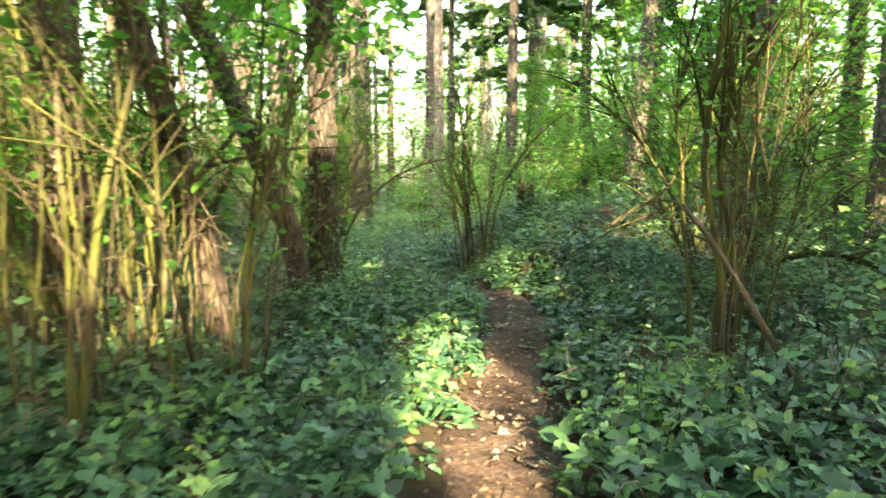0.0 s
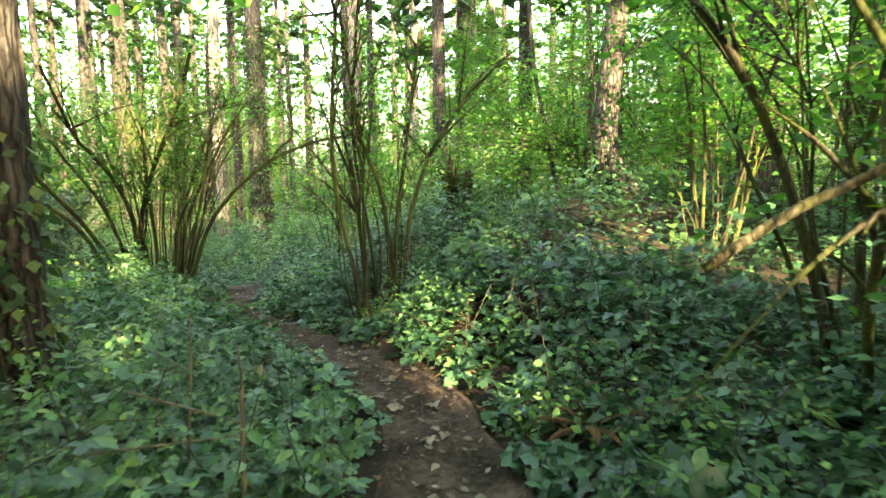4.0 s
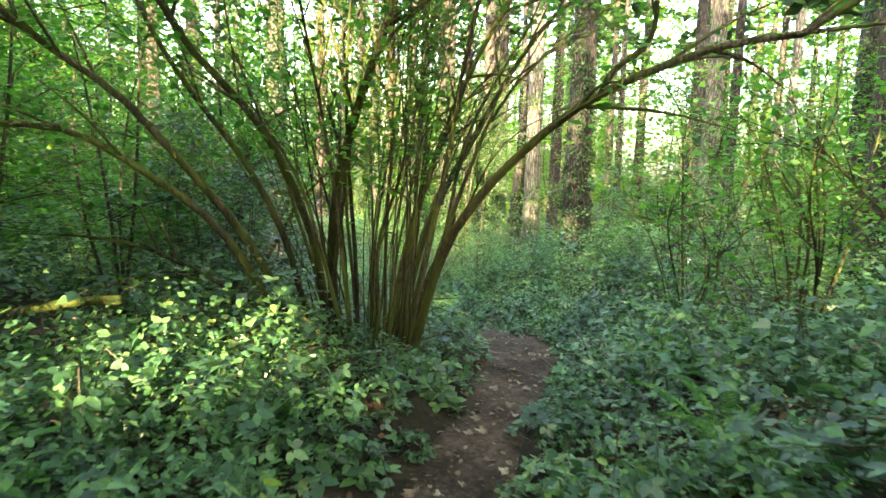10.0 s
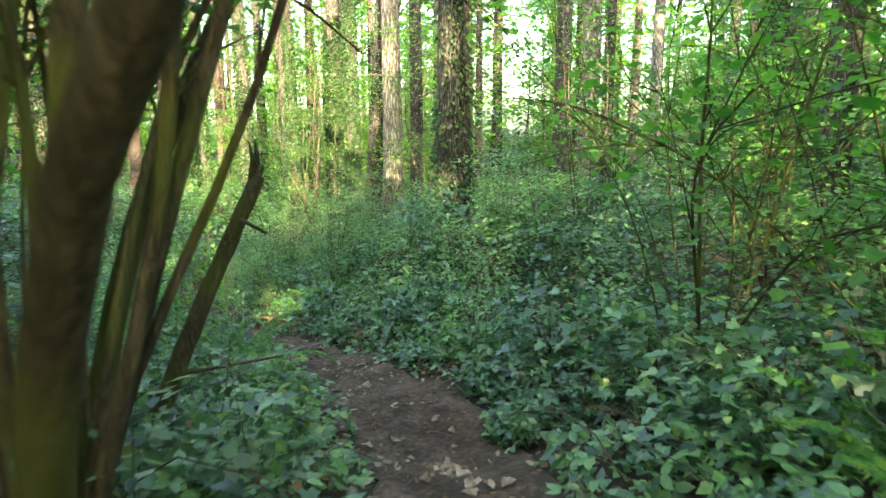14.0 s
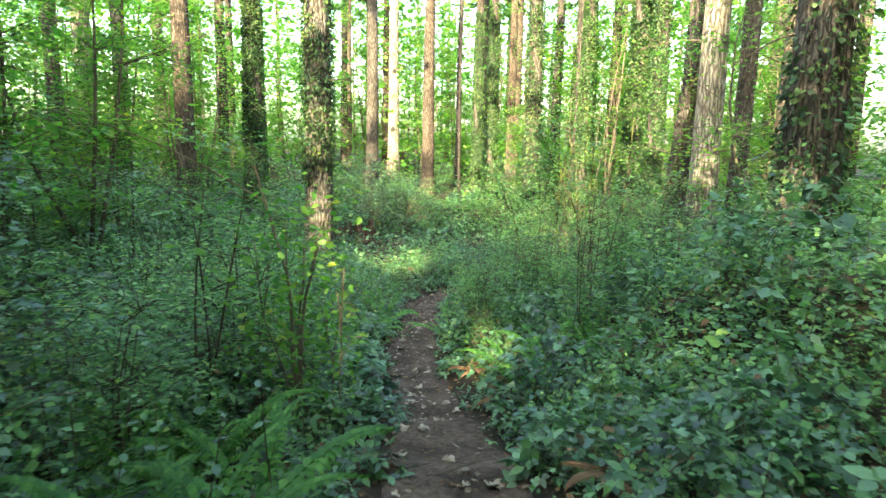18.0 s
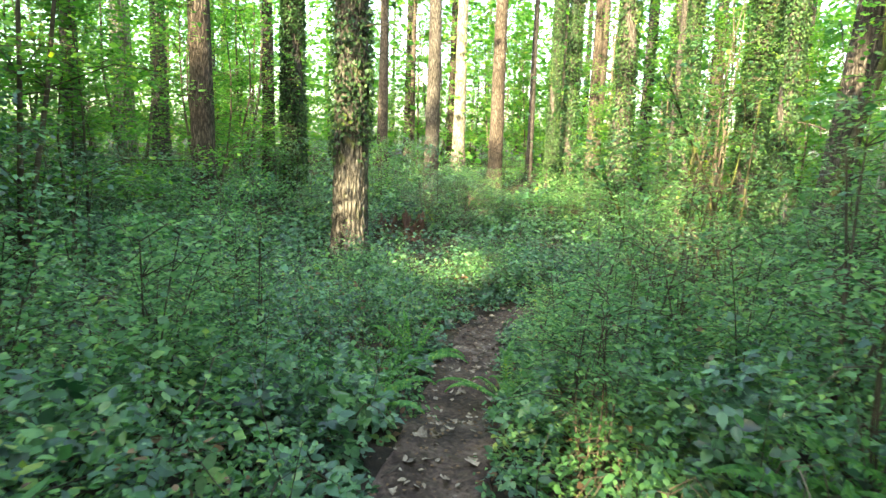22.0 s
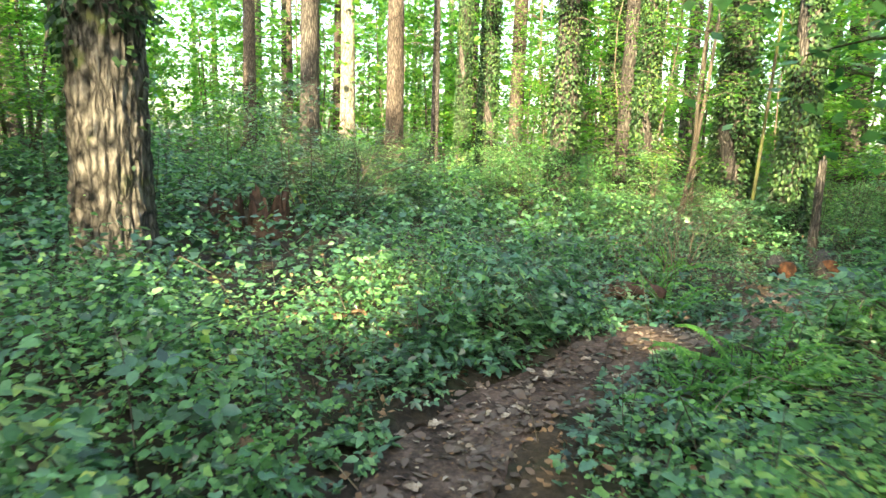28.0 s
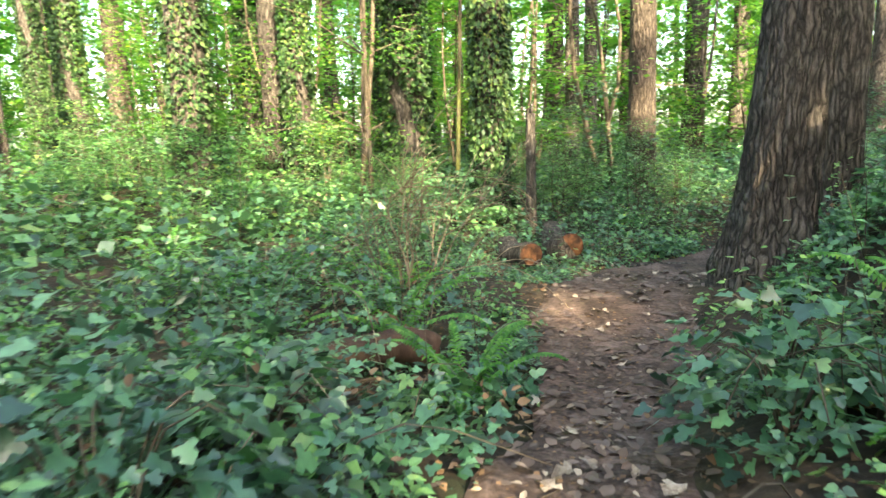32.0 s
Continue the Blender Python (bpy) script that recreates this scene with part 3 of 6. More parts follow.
def ivy_mesh(name, rng, r, h, n, top, low=0.0):
    z = low + (top - low) * rng.uniform(0, 1, n) ** 1.15
    a = rng.uniform(0, 2 * np.pi, n)
    if low > 0:
        z = z - rng.exponential(0.28, n) * (1 + np.sin(a * 3 + 1))
    keep = np.sin(a * 2 + z * 0.9) + np.sin(z * 1.7 + a) > -1.6
    z, a = z[keep], a[keep]
    rr = r * (1 - 0.62 * z / h) + rng.uniform(0.0, 0.12, len(z)) * (1 - 0.4 * z / top)
    pts = np.stack([rr * np.cos(a), rr * np.sin(a), z], 1)
    v, f = leaves(pts, rng.uniform(0.06, 0.125, len(z)), rng, LEAF_FAR, (-1.35, -0.3), heading=a, roll=0.6)
    return mesh(name, v, f)


def dead_branch(name, rng, r, z, length):
    a = rng.uniform(0, 2 * np.pi)
    d = np.array([np.cos(a), np.sin(a), rng.uniform(-0.3, 0.25)])
    p = curve([d * r * 0.5 + [0, 0, z], d * length * 0.5 + [0, 0, z + 0.05], d * length + [0, 0, z - 0.25 * length * rng.uniform(0, 1)]], 7)
    heap = Heap().add(*tube(p, np.linspace(0.022, 0.005, 7), 4))
    for _ in range(4):
        k = rng.integers(2, 7)
        e = p[k] + rng.normal(0, 0.16, 3) * length
        heap.add(*tube(curve([p[k], (p[k] + e) / 2 + [0, 0, 0.05], e], 4), np.linspace(0.009, 0.003, 4), 3))
    return heap.mesh(name)


def fir(label, bark, r, h, seed, seg=14, rings=14, furrow=0.0, ivy=0, ivy_top=8.0, ivy_low=0.0, crown=(13.0, 2.5, 330), branches=4, lean=(0, 0), wiggle=0.05, flare=0.5, group="forest trees"):
    rng = np.random.default_rng(seed)
    t = thing("fir_tree", label, "tree", group)
    part("trunk", trunk_mesh("trunk", r, h, rng, seg, rings, furrow, flare, lean, wiggle), bark, t, smooth=True)
    if crown:
        part("crown", crown_mesh("crown", rng, crown[0], h, *crown[1:]), NEEDLE, t)
    for _ in range(branches):
        part("dead_branch", dead_branch("dead_branch", rng, r, rng.uniform(2.0, 8.5), rng.uniform(0.6, 1.9)), TWIG, t)
    if ivy:
        part("ivy", ivy_mesh("ivy", rng, r, h, ivy, ivy_top, ivy_low), CLIMBER, t, "glossy dark green ivy climbing the bark")
    return t


def stand(t, x, y, turn=0.0, s=1.0, sz=1.0, sink=0.0):
    """Sets a thing on the ground."""
    t.matrix_basis = pose(x, y, ground_z(x, y) - sink, 0, 0, turn) @ Matrix.Diagonal((s, s, sz, 1))
    return t


def stand_copy(t, x, y, turn=0.0, s=1.0, sz=1.0, label=""):
    keep = t.matrix_basis.copy()
    t.matrix_basis = Matrix.Identity(4)
    c = copy_thing(t, pose(x, y, ground_z(x, y), 0, 0, turn) @ Matrix.Diagonal((s, s, sz, 1)))
    t.matrix_basis = keep
    if label:
        c["label"] = label
    return c


# the firs beside the trail, each with its own bark
stand(fir("huge furrowed fir trunk, mossy and sunlit at its foot", BARK_MOSS, 0.39, 27, 11, 132, 130, 0.045, ivy=5200, ivy_top=11.0, ivy_low=2.9, branches=3, flare=0.25), -15.9, 32.3)
stand(fir("massive grey-brown fir with deeply ridged bark beside the path", BARK, 0.33, 26, 12, 132, 130, 0.036, branches=3, lean=(0.075, 0.0), flare=0.42), -8.12, 38.75)
stand(fir("large fir trunk close behind another beside the path", BARK, 0.28, 25, 13, 64, 60, 0.03, branches=3, flare=0.4), -6.62, 40.3)
stand(fir("tall fir with ivy wrapped round its rough trunk", BARK, 0.40, 24, 14, 72, 70, 0.03, ivy=4200, ivy_top=9.0), -3.75, 30.2)
stand(fir("straight grey fir trunk with flaking bark", BARK_PALE_LIT, 0.33, 24, 15, 48, 40, 0.015, branches=3), -6.45, 35.6)
stand(fir("brown fir trunk with patches of sun on flaking bark", BARK, 0.215, 22, 16, 72, 70, 0.02, ivy=500, ivy_top=2.0, branches=2), -1.72, 9.15)
stand(fir("reddish fir trunk with peeling bark in patchy sun", BARK_RED, 0.25, 23, 23, 64, 60, 0.02, branches=2), -3.45, 5.75)
stand(fir("tall bare trunk in full sun, coloured pale like sunlit bark", BARK_PALE_LIT, 0.44, 26, 17, 28, 24, 0.01, branches=2), -33.0, 55.8)
stand(fir("straight russet fir trunk lit by the sun", BARK_RED, 0.38, 25, 18, 28, 24, 0.015, branches=3), -25.0, 49.4)
stand(fir("slim dark fir trunk", BARK, 0.20, 21, 19, 20, 20, 0.01, branches=4), -26.2, 54.2)
stand(fir("grey fir trunk with shallow furrows", BARK, 0.34, 25, 20, 28, 24, 0.015, branches=3), -24.8, 44.4)
stand(fir("ivy-clad fir, dark to its lower boughs", BARK, 0.36, 25, 21, 40, 36, 0.02, ivy=7000, ivy_top=10.0, ivy_low=0.6), -16.2, 45.4)
stand(fir("fir trunk with russet bark in the sun", BARK_RED, 0.33, 24, 22, 32, 30, 0.02, branches=3), -6.6, 48.0)

# plainer firs, copied: position, girth, turn and kind
PLAIN = fir("tall fir with a straight grey-brown trunk", BARK, 0.35, 24, 31, 20, 22, 0.012, branches=5)
STOUT = fir("tall fir with a flaking reddish trunk", BARK_RED, 0.35, 25, 32, 20, 22, 0.012, branches=4)
IVIED = fir("tall fir with ivy thick on its trunk", BARK, 0.35, 24, 33, 16, 18, 0.0, ivy=12500, ivy_top=9.5, branches=3)
PALE = fir("tall fir with its trunk coloured pale as if sunlit", BARK_PALE_LIT, 0.35, 24, 34, 18, 20, 0.008, branches=3)
# SHADY, BEHIND and LOFTY shade the trail; most are added unseen behind the start
SHADY = fir("tall fir, its wide crown made dense to shade the path", BARK, 0.35, 25, 35, 18, 20, 0.01, crown=(8.5, 3.8, 900, 1.0), branches=4)
BEHIND = fir("unseen fir added behind the start to block the low sun", BARK, 0.35, 25, 36, 12, 12, 0.0, crown=(6.0, 4.4, 760, 1.5), branches=1)
LOFTY = fir("unseen very tall fir added behind the start, its high crown blocking sun", BARK, 0.35, 29, 37, 12, 12, 0.0, crown=(14.5, 3.9, 900, 1.4), branches=1)
KINDS = dict(h=LOFTY, b=BEHIND, p=PLAIN, s=STOUT, i=IVIED, w=PALE, d=SHADY)
FIRS = """
d 8.0 11.4 .32|d 8.4 17.2 .38|d 11 25.6 .3|w 5.4 35.7 .35|w 7.1 39.5 .33|d -14 20.1 .34|w -.2 38.5 .38|p -.9 46.5 .42|d -17 24.5 .3
d 5.2 37.5 .36|d 2.9 26.8 .26|p .6 40.4 .24|s -21.8 32 .34|i -23.9 36.4 .36|p -28.5 31 .3|p 3.4 31.5 .28|d 6.4 29 .3
i -14.4 46.9 .28|p -33.4 36.1 .4|i -10.4 44.2 .3|d -19 16 .32|d -22 8 .34|d 12 19 .3|d 13 2 .34
p -15.4 48.6 .3|p -30 44.5 .36|s -20 50.1 .24|s -36 58.4 .3|i -18.6 57.1 .36|h 2.4 -3.6 .35|h 3.0 -14 .35|h 1.5 -18.5 .35|h 8.5 -17.5 .35|h -3.5 -8 .35|h 7.6 -6.4 .35|d -9 2 .28|d -6.5 13.5 .3|d -8 7.5 .3|d -2.5 -4 .3|d 2 -8 .3|d 7.5 5.5 .3|d -12.5 10.5 .3|d 9.5 13.5 .3|d 7 21.5 .28|d -11 -2 .3|d 7.2 -4.5 .3|d 6.4 -9.5 .3|d 7.4 -13.6 .3|d 2.9 -9.8 .3|d -5 -7 .3|d 10 -3 .3|d -15 3 .3|d -20 18 .3|d -26 14 .3
p -9.3 62.5 .5|i -20.6 49.1 .3|s -21.4 53.2 .26|i -16.5 50.8 .36|s -17 56.9 .35|i -12 46.6 .42|p -16.2 61.1 .36
p -9.8 67.6 .4|p -5.3 67.1 .36|p -.8 59.8 .36|p .7 64.6 .34|p 2.7 63.8 .4|p -14.4 62.6 .3|p -.6 71.3 .36|s -34.6 50.4 .34|s -37.4 55.8 .2|i -20.8 49.4 .28
w -35 35.2 .5|p -6.5 57 .3|p 3.5 55 .3|p 8 52 .34|p -28 60 .3|p -42 60 .4|p -31 66 .36|p -24 68 .3|p 12 60 .36|p 14 44 .3|d 16 33 .34|d 18 22 .3
d 15 9 .34|d -18 12 .3|d -24 22 .36|p -30 27 .34|p -40 42 .4|p -44 50 .36|s -31 40 .3|w 3.5 48 .3
"""
used = set()
rng = np.random.default_rng(5)
spots = [l.split() for row in FIRS.strip().splitlines() for l in row.split("|")]
far = []
while len(far) < 70:
    x, y = rng.uniform(-75, 50), rng.uniform(50, 115)
    if all((x - a) ** 2 + (y - b) ** 2 > 14 for a, b in far):
        far.append((x, y))
# unseen firs added behind the start to keep low sun off the trail
back = []
while len(back) < 175:
    x, y = rng.uniform(-36, 40), rng.uniform(-58, -5)
    if abs(off_trail([x], [y])[0]) > 2.5 and all((x - a) ** 2 + (y - b) ** 2 > 8 for a, b in back):
        back.append((x, y))
spots += [(rng.choice(list("ppppsi")), x, y, rng.uniform(0.24, 0.42)) for x, y in far] + [("b", x, y, rng.uniform(0.27, 0.42)) for x, y in back]
for kind, x, y, r in spots:
    proto, x, y, s = KINDS[kind], float(x), float(y), float(r) / 0.35
    if kind in "dpbh" and in_beam(x, y, 14 if kind == "h" else 7, 30, 0.2 if kind == "p" else 0.25):
        continue
    if in_gap(x, y, 14 if kind == "h" else 8, 24, 2.0 if kind in "dbh" else 1.0):
        continue
    turn, tall = rng.uniform(0, 360), rng.uniform(0.85, 1.15)
    if kind in used:
        stand_copy(proto, x, y, turn, s, tall)
    else:
        used.add(kind)
        stand(proto, x, y, turn, s, tall)


def high_boughs():
    """Unseen leaves added towards the sun to shade the trail, holed above lit spots."""
    rng = np.random.default_rng(39)
    pts = []
    # the seven extra spots get shading leaves without a hole
    for g in GAPS + [(0.5, 18.6, -0.5), (-2.6, 12.6, -0.3), (-13.6, 29.6, -3.2), (-1.2, 16.6, -0.8), (-3.7, 14.2, -0.4), (-3.4, 15.4, -0.4), (-2.6, 13.4, -0.3)]:
        n = 950
        k = rng.uniform(9.5, 13.5, n) / to_sun.z
        a, r = rng.uniform(0, 2 * np.pi, n), 3.1 * np.sqrt(rng.uniform(0, 1, n))
        pts.append(np.array(g[:3]) + k[:, None] * np.array(to_sun) + np.stack([r * np.cos(a), 1.8 * r * np.sin(a), 0 * r], 1))
    pts = np.vstack(pts)
    keep = np.ones(len(pts), bool)
    for g in GAPS:
        keep &= gap_distance(pts, g) > g[3] * rng.uniform(0.75, 1.3, len(pts)) + 0.24
    for a, b, c, w in BEAMS:
        keep &= gap_distance(pts, (a, b, c)) > w
    pts = pts[keep]
    v, f = leaves(pts, rng.uniform(0.28, 0.6, len(pts)), rng, LEAF_FAR, (-0.9, 0.5))
    tagged(part("high_boughs", mesh("high_boughs", v, f), MAPLE), "unseen leafy boughs added high up to shade the path", "foliage", kind="stuff")


high_boughs()


# ---- hazels and other many-stemmed shrubs ----
def stem_heap(p, r0, r1, rng, heap, twigs=5, seg=8, lumpy=0.04, size=1.0):
    """One stem's mesh; its side twigs go to the heap, and the places of its leaves come back."""
    n = len(p)
    tips = [*p[n // 2:]]
    for _ in range(twigs):
        k = rng.integers(n // 2, n - 1)
        d = p[min(k + 1, n - 1)] - p[k]
        d = d / (np.linalg.norm(d) + 1e-9) + rng.normal(0, 0.55, 3)
        e = p[k] + d * rng.uniform(0.35, 1.0) * size
        q = curve([p[k], (p[k] + e) / 2 + [0, 0, 0.07], e], 6)
        heap.add(*tube(q, np.linspace(r1 * 0.7 + 0.003, 0.003, 6), 4))
        tips += [q[2], q[3], q[4], q[5], q[5]]
    return Heap().add(*tube(p, np.linspace(r0, r1, n), seg, lumpy, rng)).mesh("stem"), tips


def shrub(name, label, x, y, n, seed, reach=2.2, height=4.0, radius=(0.012, 0.04), spread=0.28, limbs=(), leaf=HAZEL, leaf_n=1600, leaf_size=(0.06, 0.12), lean=0.0, leaf_low=1.4, droop=0.25, twigs=8, bark=STEM, limb_twigs=8, shape=LEAF_FAR):
    rng = np.random.default_rng(seed)
    z0 = ground_z(x, y)
    t = thing(name, label, "shrub", at=(x, y, z0))
    tips, twiggy = [], Heap()
    for _ in range(n):
        a, b = rng.uniform(0, 2 * np.pi), spread * math.sqrt(rng.uniform(0, 1))
        base = np.array([b * np.cos(a), b * np.sin(a), -0.08])
        out = rng.uniform(0.1, 1.0) ** 1.2 * reach
        h = height * rng.uniform(0.55, 1.0) * (1 - 0.3 * out / reach)
        d = np.array([np.cos(a), np.sin(a), 0])
        p = curve([base, base + d * out * 0.28 + [0, 0, h * 0.38], base + d * out * 0.62 + rng.normal(0, 0.12, 3) + [0, 0, h * 0.75], base + d * out * (1 + droop) + rng.normal(0, 0.2, 3) + [0, 0, h]], 13)
        k = np.linspace(0, 1, 13)
        for axis in (0, 1):
            p[:, axis] += 0.045 * np.sin(k * rng.uniform(5, 12) + rng.uniform(0, 6)) * np.sqrt(k) * height / 4
        r0 = radius[0] + (radius[1] - radius[0]) * rng.uniform() ** 1.9
        me, tip = stem_heap(p, r0, r0 * 0.3, rng, twiggy, twigs, size=min(1, height / 3.6))
        part("stem", me, bark, t, smooth=True)
        tips += tip
    for pts, r0, r1 in limbs:
        p = curve(np.array(pts) - [x, y, z0], 18)
        me, tip = stem_heap(p, r0, r1, rng, twiggy, limb_twigs, 12, size=min(1, height / 3.6))
        part("limb", me, bark, t, "stout mossy arching limb", smooth=True)
        tips += tip
    tagged(part("branchwork", twiggy.mesh("branchwork"), bark, t), kind="stuff")
    if leaf_n:
        leaf_n = int(leaf_n * 2.4)
        tips = np.array(tips)
        tips = tips[tips[:, 2] > leaf_low] if (tips[:, 2] > leaf_low).any() else tips
        pts = tips[rng.integers(0, len(tips), leaf_n)] + rng.normal(0, 0.2, (leaf_n, 3))
        pts = pts[(off_trail(pts[:, 0] + x, pts[:, 1] + y) > 0.25) | (pts[:, 2] > 3.0)]
        pts = pts[out_of_gaps(pts + [x, y, z0])]
        leaf_n = len(pts)
        v, f = leaves(pts, rng.uniform(*leaf_size, leaf_n), rng, shape, (-0.7, 0.35))
        part("foliage", mesh("foliage", v, f), leaf, t)
    return t


shrub("hazel", "great mossy hazel with dozens of fanning stems", -3.3, 16.8, 62, 41, reach=1.75, height=4.9, radius=(0.005, 0.026), spread=0.52, leaf_n=3300, leaf_low=1.6, leaf_size=(0.05, 0.105), shape=LEAF_OVAL, limbs=[
    ([(-2.75, 16.7, -1.0), (-2.33, 16.32, 0.09), (-1.9, 16.12, 0.62), (-1.44, 15.98, 1.03), (-1.04, 15.92, 1.3), (-0.65, 15.96, 1.46), (-0.24, 16.01, 1.61), (0.13, 16.2, 1.63), (0.33, 16.13, 1.78), (0.61, 16.09, 1.95)], 0.042, 0.02),
    ([(-1.04, 15.92, 1.3), (-0.98, 16.0, 1.46), (-0.76, 16.05, 1.6), (-0.72, 16.0, 1.85), (-0.78, 16.0, 2.3)], 0.024, 0.012),
    ([(-3.91, 16.52, -1.0), (-4.0, 16.32, -0.32), (-4.22, 16.08, 0.21), (-4.44, 15.87, 0.59), (-4.71, 15.6, 1.05), (-4.9, 15.42, 1.34), (-5.28, 15.12, 1.65), (-5.66, 14.76, 2.11), (-6.2, 14.3, 2.7)], 0.046, 0.02),
    ([(-4.01, 16.52, -1.0), (-4.1, 16.18, -0.25), (-4.32, 15.81, 0.33), (-4.62, 15.5, 0.64), (-4.92, 15.17, 0.95), (-5.14, 15.02, 1.01), (-5.45, 14.84, 1.02), (-5.7, 14.71, 0.99), (-6.4, 14.3, 0.98)], 0.042, 0.018),
    ([(-3.46, 16.42, -1.0), (-3.4, 16.17, -0.02), (-3.45, 15.87, 0.57), (-3.53, 15.62, 1.01), (-3.67, 15.37, 1.31), (-3.84, 15.11, 1.59), (-3.86, 14.86, 1.96), (-4.0, 14.6, 2.6)], 0.04, 0.02),
    ([(-3.7, 16.5, -1.0), (-3.75, 16.3, -0.1), (-3.95, 16.0, 0.7), (-4.25, 15.6, 1.3), (-4.45, 15.3, 1.9), (-4.6, 15.0, 2.7)], 0.034, 0.014),
    ([(-3.62, 16.79, -1.0), (-3.51, 16.52, -0.07), (-3.35, 16.36, 0.56), (-3.18, 16.26, 0.99), (-2.89, 16.15, 1.58), (-2.59, 16.02, 2.12), (-2.3, 15.9, 3.0)], 0.05, 0.026),
    ([(-3.24, 17.23, -1.0), (-3.05, 17.23, 0.12), (-2.82, 17.29, 0.79), (-2.6, 17.34, 1.44), (-2.34, 17.43, 2.02), (-2.0, 17.56, 2.6)], 0.042, 0.02),
    ([(-3.15, 17.27, -1.0), (-3.06, 17.49, -0.09), (-2.84, 17.74, 0.61), (-2.62, 17.95, 1.12), (-2.38, 18.19, 1.71), (-2.02, 18.5, 2.38), (-1.64, 18.77, 2.73)], 0.042, 0.02),
    ([(-2.9, 16.9, -1.0), (-2.62, 16.7, 0.0), (-2.4, 16.6, 0.8), (-2.25, 16.5, 1.6), (-2.0, 16.45, 2.5)], 0.034, 0.015),
    ([(-3.95, 16.6, -0.9), (-4.35, 16.4, -0.55), (-4.75, 16.2, -0.3), (-5.3, 16.0, -0.05)], 0.035, 0.018)])
shrub("hazel", "clump of slender upright hazel stems beside the path", 0.6, 12.05, 10, 42, reach=0.5, height=4.6, radius=(0.007, 0.016), spread=0.34, leaf_n=520, leaf_low=1.7, leaf_size=(0.05, 0.1), shape=LEAF_OVAL, limbs=[
    ([(0.8, 12.05, -0.5), (0.79, 12.05, 0.1), (0.75, 12.05, 0.49), (0.68, 12.05, 0.95), (0.57, 12.05, 1.21), (0.46, 12.05, 1.49), (0.42, 12.05, 1.8), (0.3, 12.1, 2.8)], 0.028, 0.018),
    ([(0.5, 12.0, -0.5), (0.49, 12.0, -0.05), (0.45, 12.0, 0.47), (0.4, 12.0, 0.94), (0.36, 12.0, 1.23)], 0.03, 0.026),
    ([(0.83, 12.0, -0.5), (0.83, 12.0, 0.01), (0.85, 12.0, 0.51), (0.94, 12.0, 1.09), (1.0, 12.0, 1.55), (1.15, 12.0, 2.6)], 0.026, 0.018),
    ([(0.42, 11.85, -0.5), (0.4, 11.8, -0.06), (0.29, 11.8, 0.41), (0.2, 11.82, 0.9), (0.17, 11.85, 1.29), (0.2, 11.9, 2.0), (0.3, 12.0, 3.2)], 0.027, 0.018),
    ([(0.95, 12.2, -0.4), (0.95, 12.2, -0.12), (1.0, 12.2, 0.53), (1.11, 12.2, 0.89), (1.3, 12.2, 1.4), (1.9, 12.3, 2.2)], 0.03, 0.018),
    ([(0.62, 12.1, -0.5), (0.61, 12.1, -0.15), (0.52, 12.1, 0.58), (0.41, 12.1, 1.21), (0.38, 12.1, 1.7), (0.5, 12.2, 3.0)], 0.021, 0.014)])
shrub("hazel", "tangled hazel clump with mossy bent stems", 3.75, 8.4, 20, 43, reach=1.9, height=4.4, radius=(0.014, 0.05), spread=0.5, leaf_n=1900, leaf_low=1.2, shape=LEAF_OVAL, limbs=[
    ([(1.82, 7.11, 0.77), (2.06, 6.98, 1), (2.33, 6.83, 1.15), (2.44, 6.78, 1.33), (2.58, 6.71, 1.59), (2.71, 6.64, 2.11), (2.75, 6.62, 2.57)], 0.02, 0.012),
    ([(2.41, 6.79, 1.29), (2.22, 6.89, 1.61), (2.04, 6.99, 2.01), (1.9, 7.06, 2.29), (1.79, 7.12, 2.61)], 0.016, 0.008),
    ([(3.4, 8.1, -0.3), (2.9, 7.6, 0.5), (2.33, 6.83, 1.15)], 0.03, 0.02),
    ([(3.9, 8.2, -0.3), (4.1, 7.9, 1.0), (3.6, 7.6, 2.2), (3.4, 7.2, 3.4)], 0.07, 0.03),
    ([(3.6, 8.6, -0.3), (3.2, 8.6, 1.0), (2.6, 8.4, 1.9), (1.6, 8.2, 2.6)], 0.040, 0.017),
    ([(3.9, 8.6, -0.3), (4.6, 8.0, 0.5), (5.2, 7.2, 0.3)], 0.06, 0.03)])
shrub("hazel", "old twisted hazel trunks wrapped in dead stems", 2.3, 4.9, 9, 444, reach=0.5, height=4.6, radius=(0.008, 0.02), spread=0.3, leaf_n=260, leaf_low=1.3, shape=LEAF_OVAL, leaf_size=(0.05, 0.1), twigs=9, limbs=[
    ([(2.15, 4.71, -0.4), (2.1, 4.71, 0.79), (2.04, 4.76, 1.09), (1.97, 4.82, 1.5), (1.98, 4.81, 1.75), (1.99, 4.8, 2.03), (2.2, 4.9, 3.2)], 0.032, 0.02),
    ([(2.3, 4.81, -0.4), (2.25, 4.81, 0.85), (2.16, 4.89, 1.28), (2.12, 4.92, 1.48), (2.16, 4.89, 1.7), (2.19, 4.87, 2.05), (2.1, 5.0, 3.2)], 0.028, 0.018),
    ([(2.28, 5.65, -0.4), (2.23, 5.65, 0.62), (2.15, 5.71, 1.1), (2.16, 5.7, 1.49), (2.08, 5.76, 1.86), (2.1, 5.74, 2.28), (2.3, 5.8, 3.3)], 0.02, 0.012)])
shrub("hazel", "leaning leafy hazel stems in patchy sun", -1.6, 4.1, 15, 44, reach=0.8, height=4.4, radius=(0.010, 0.03), spread=0.55, leaf_n=330, leaf_low=0.3, shape=LEAF_OVAL, leaf_size=(0.06, 0.12))
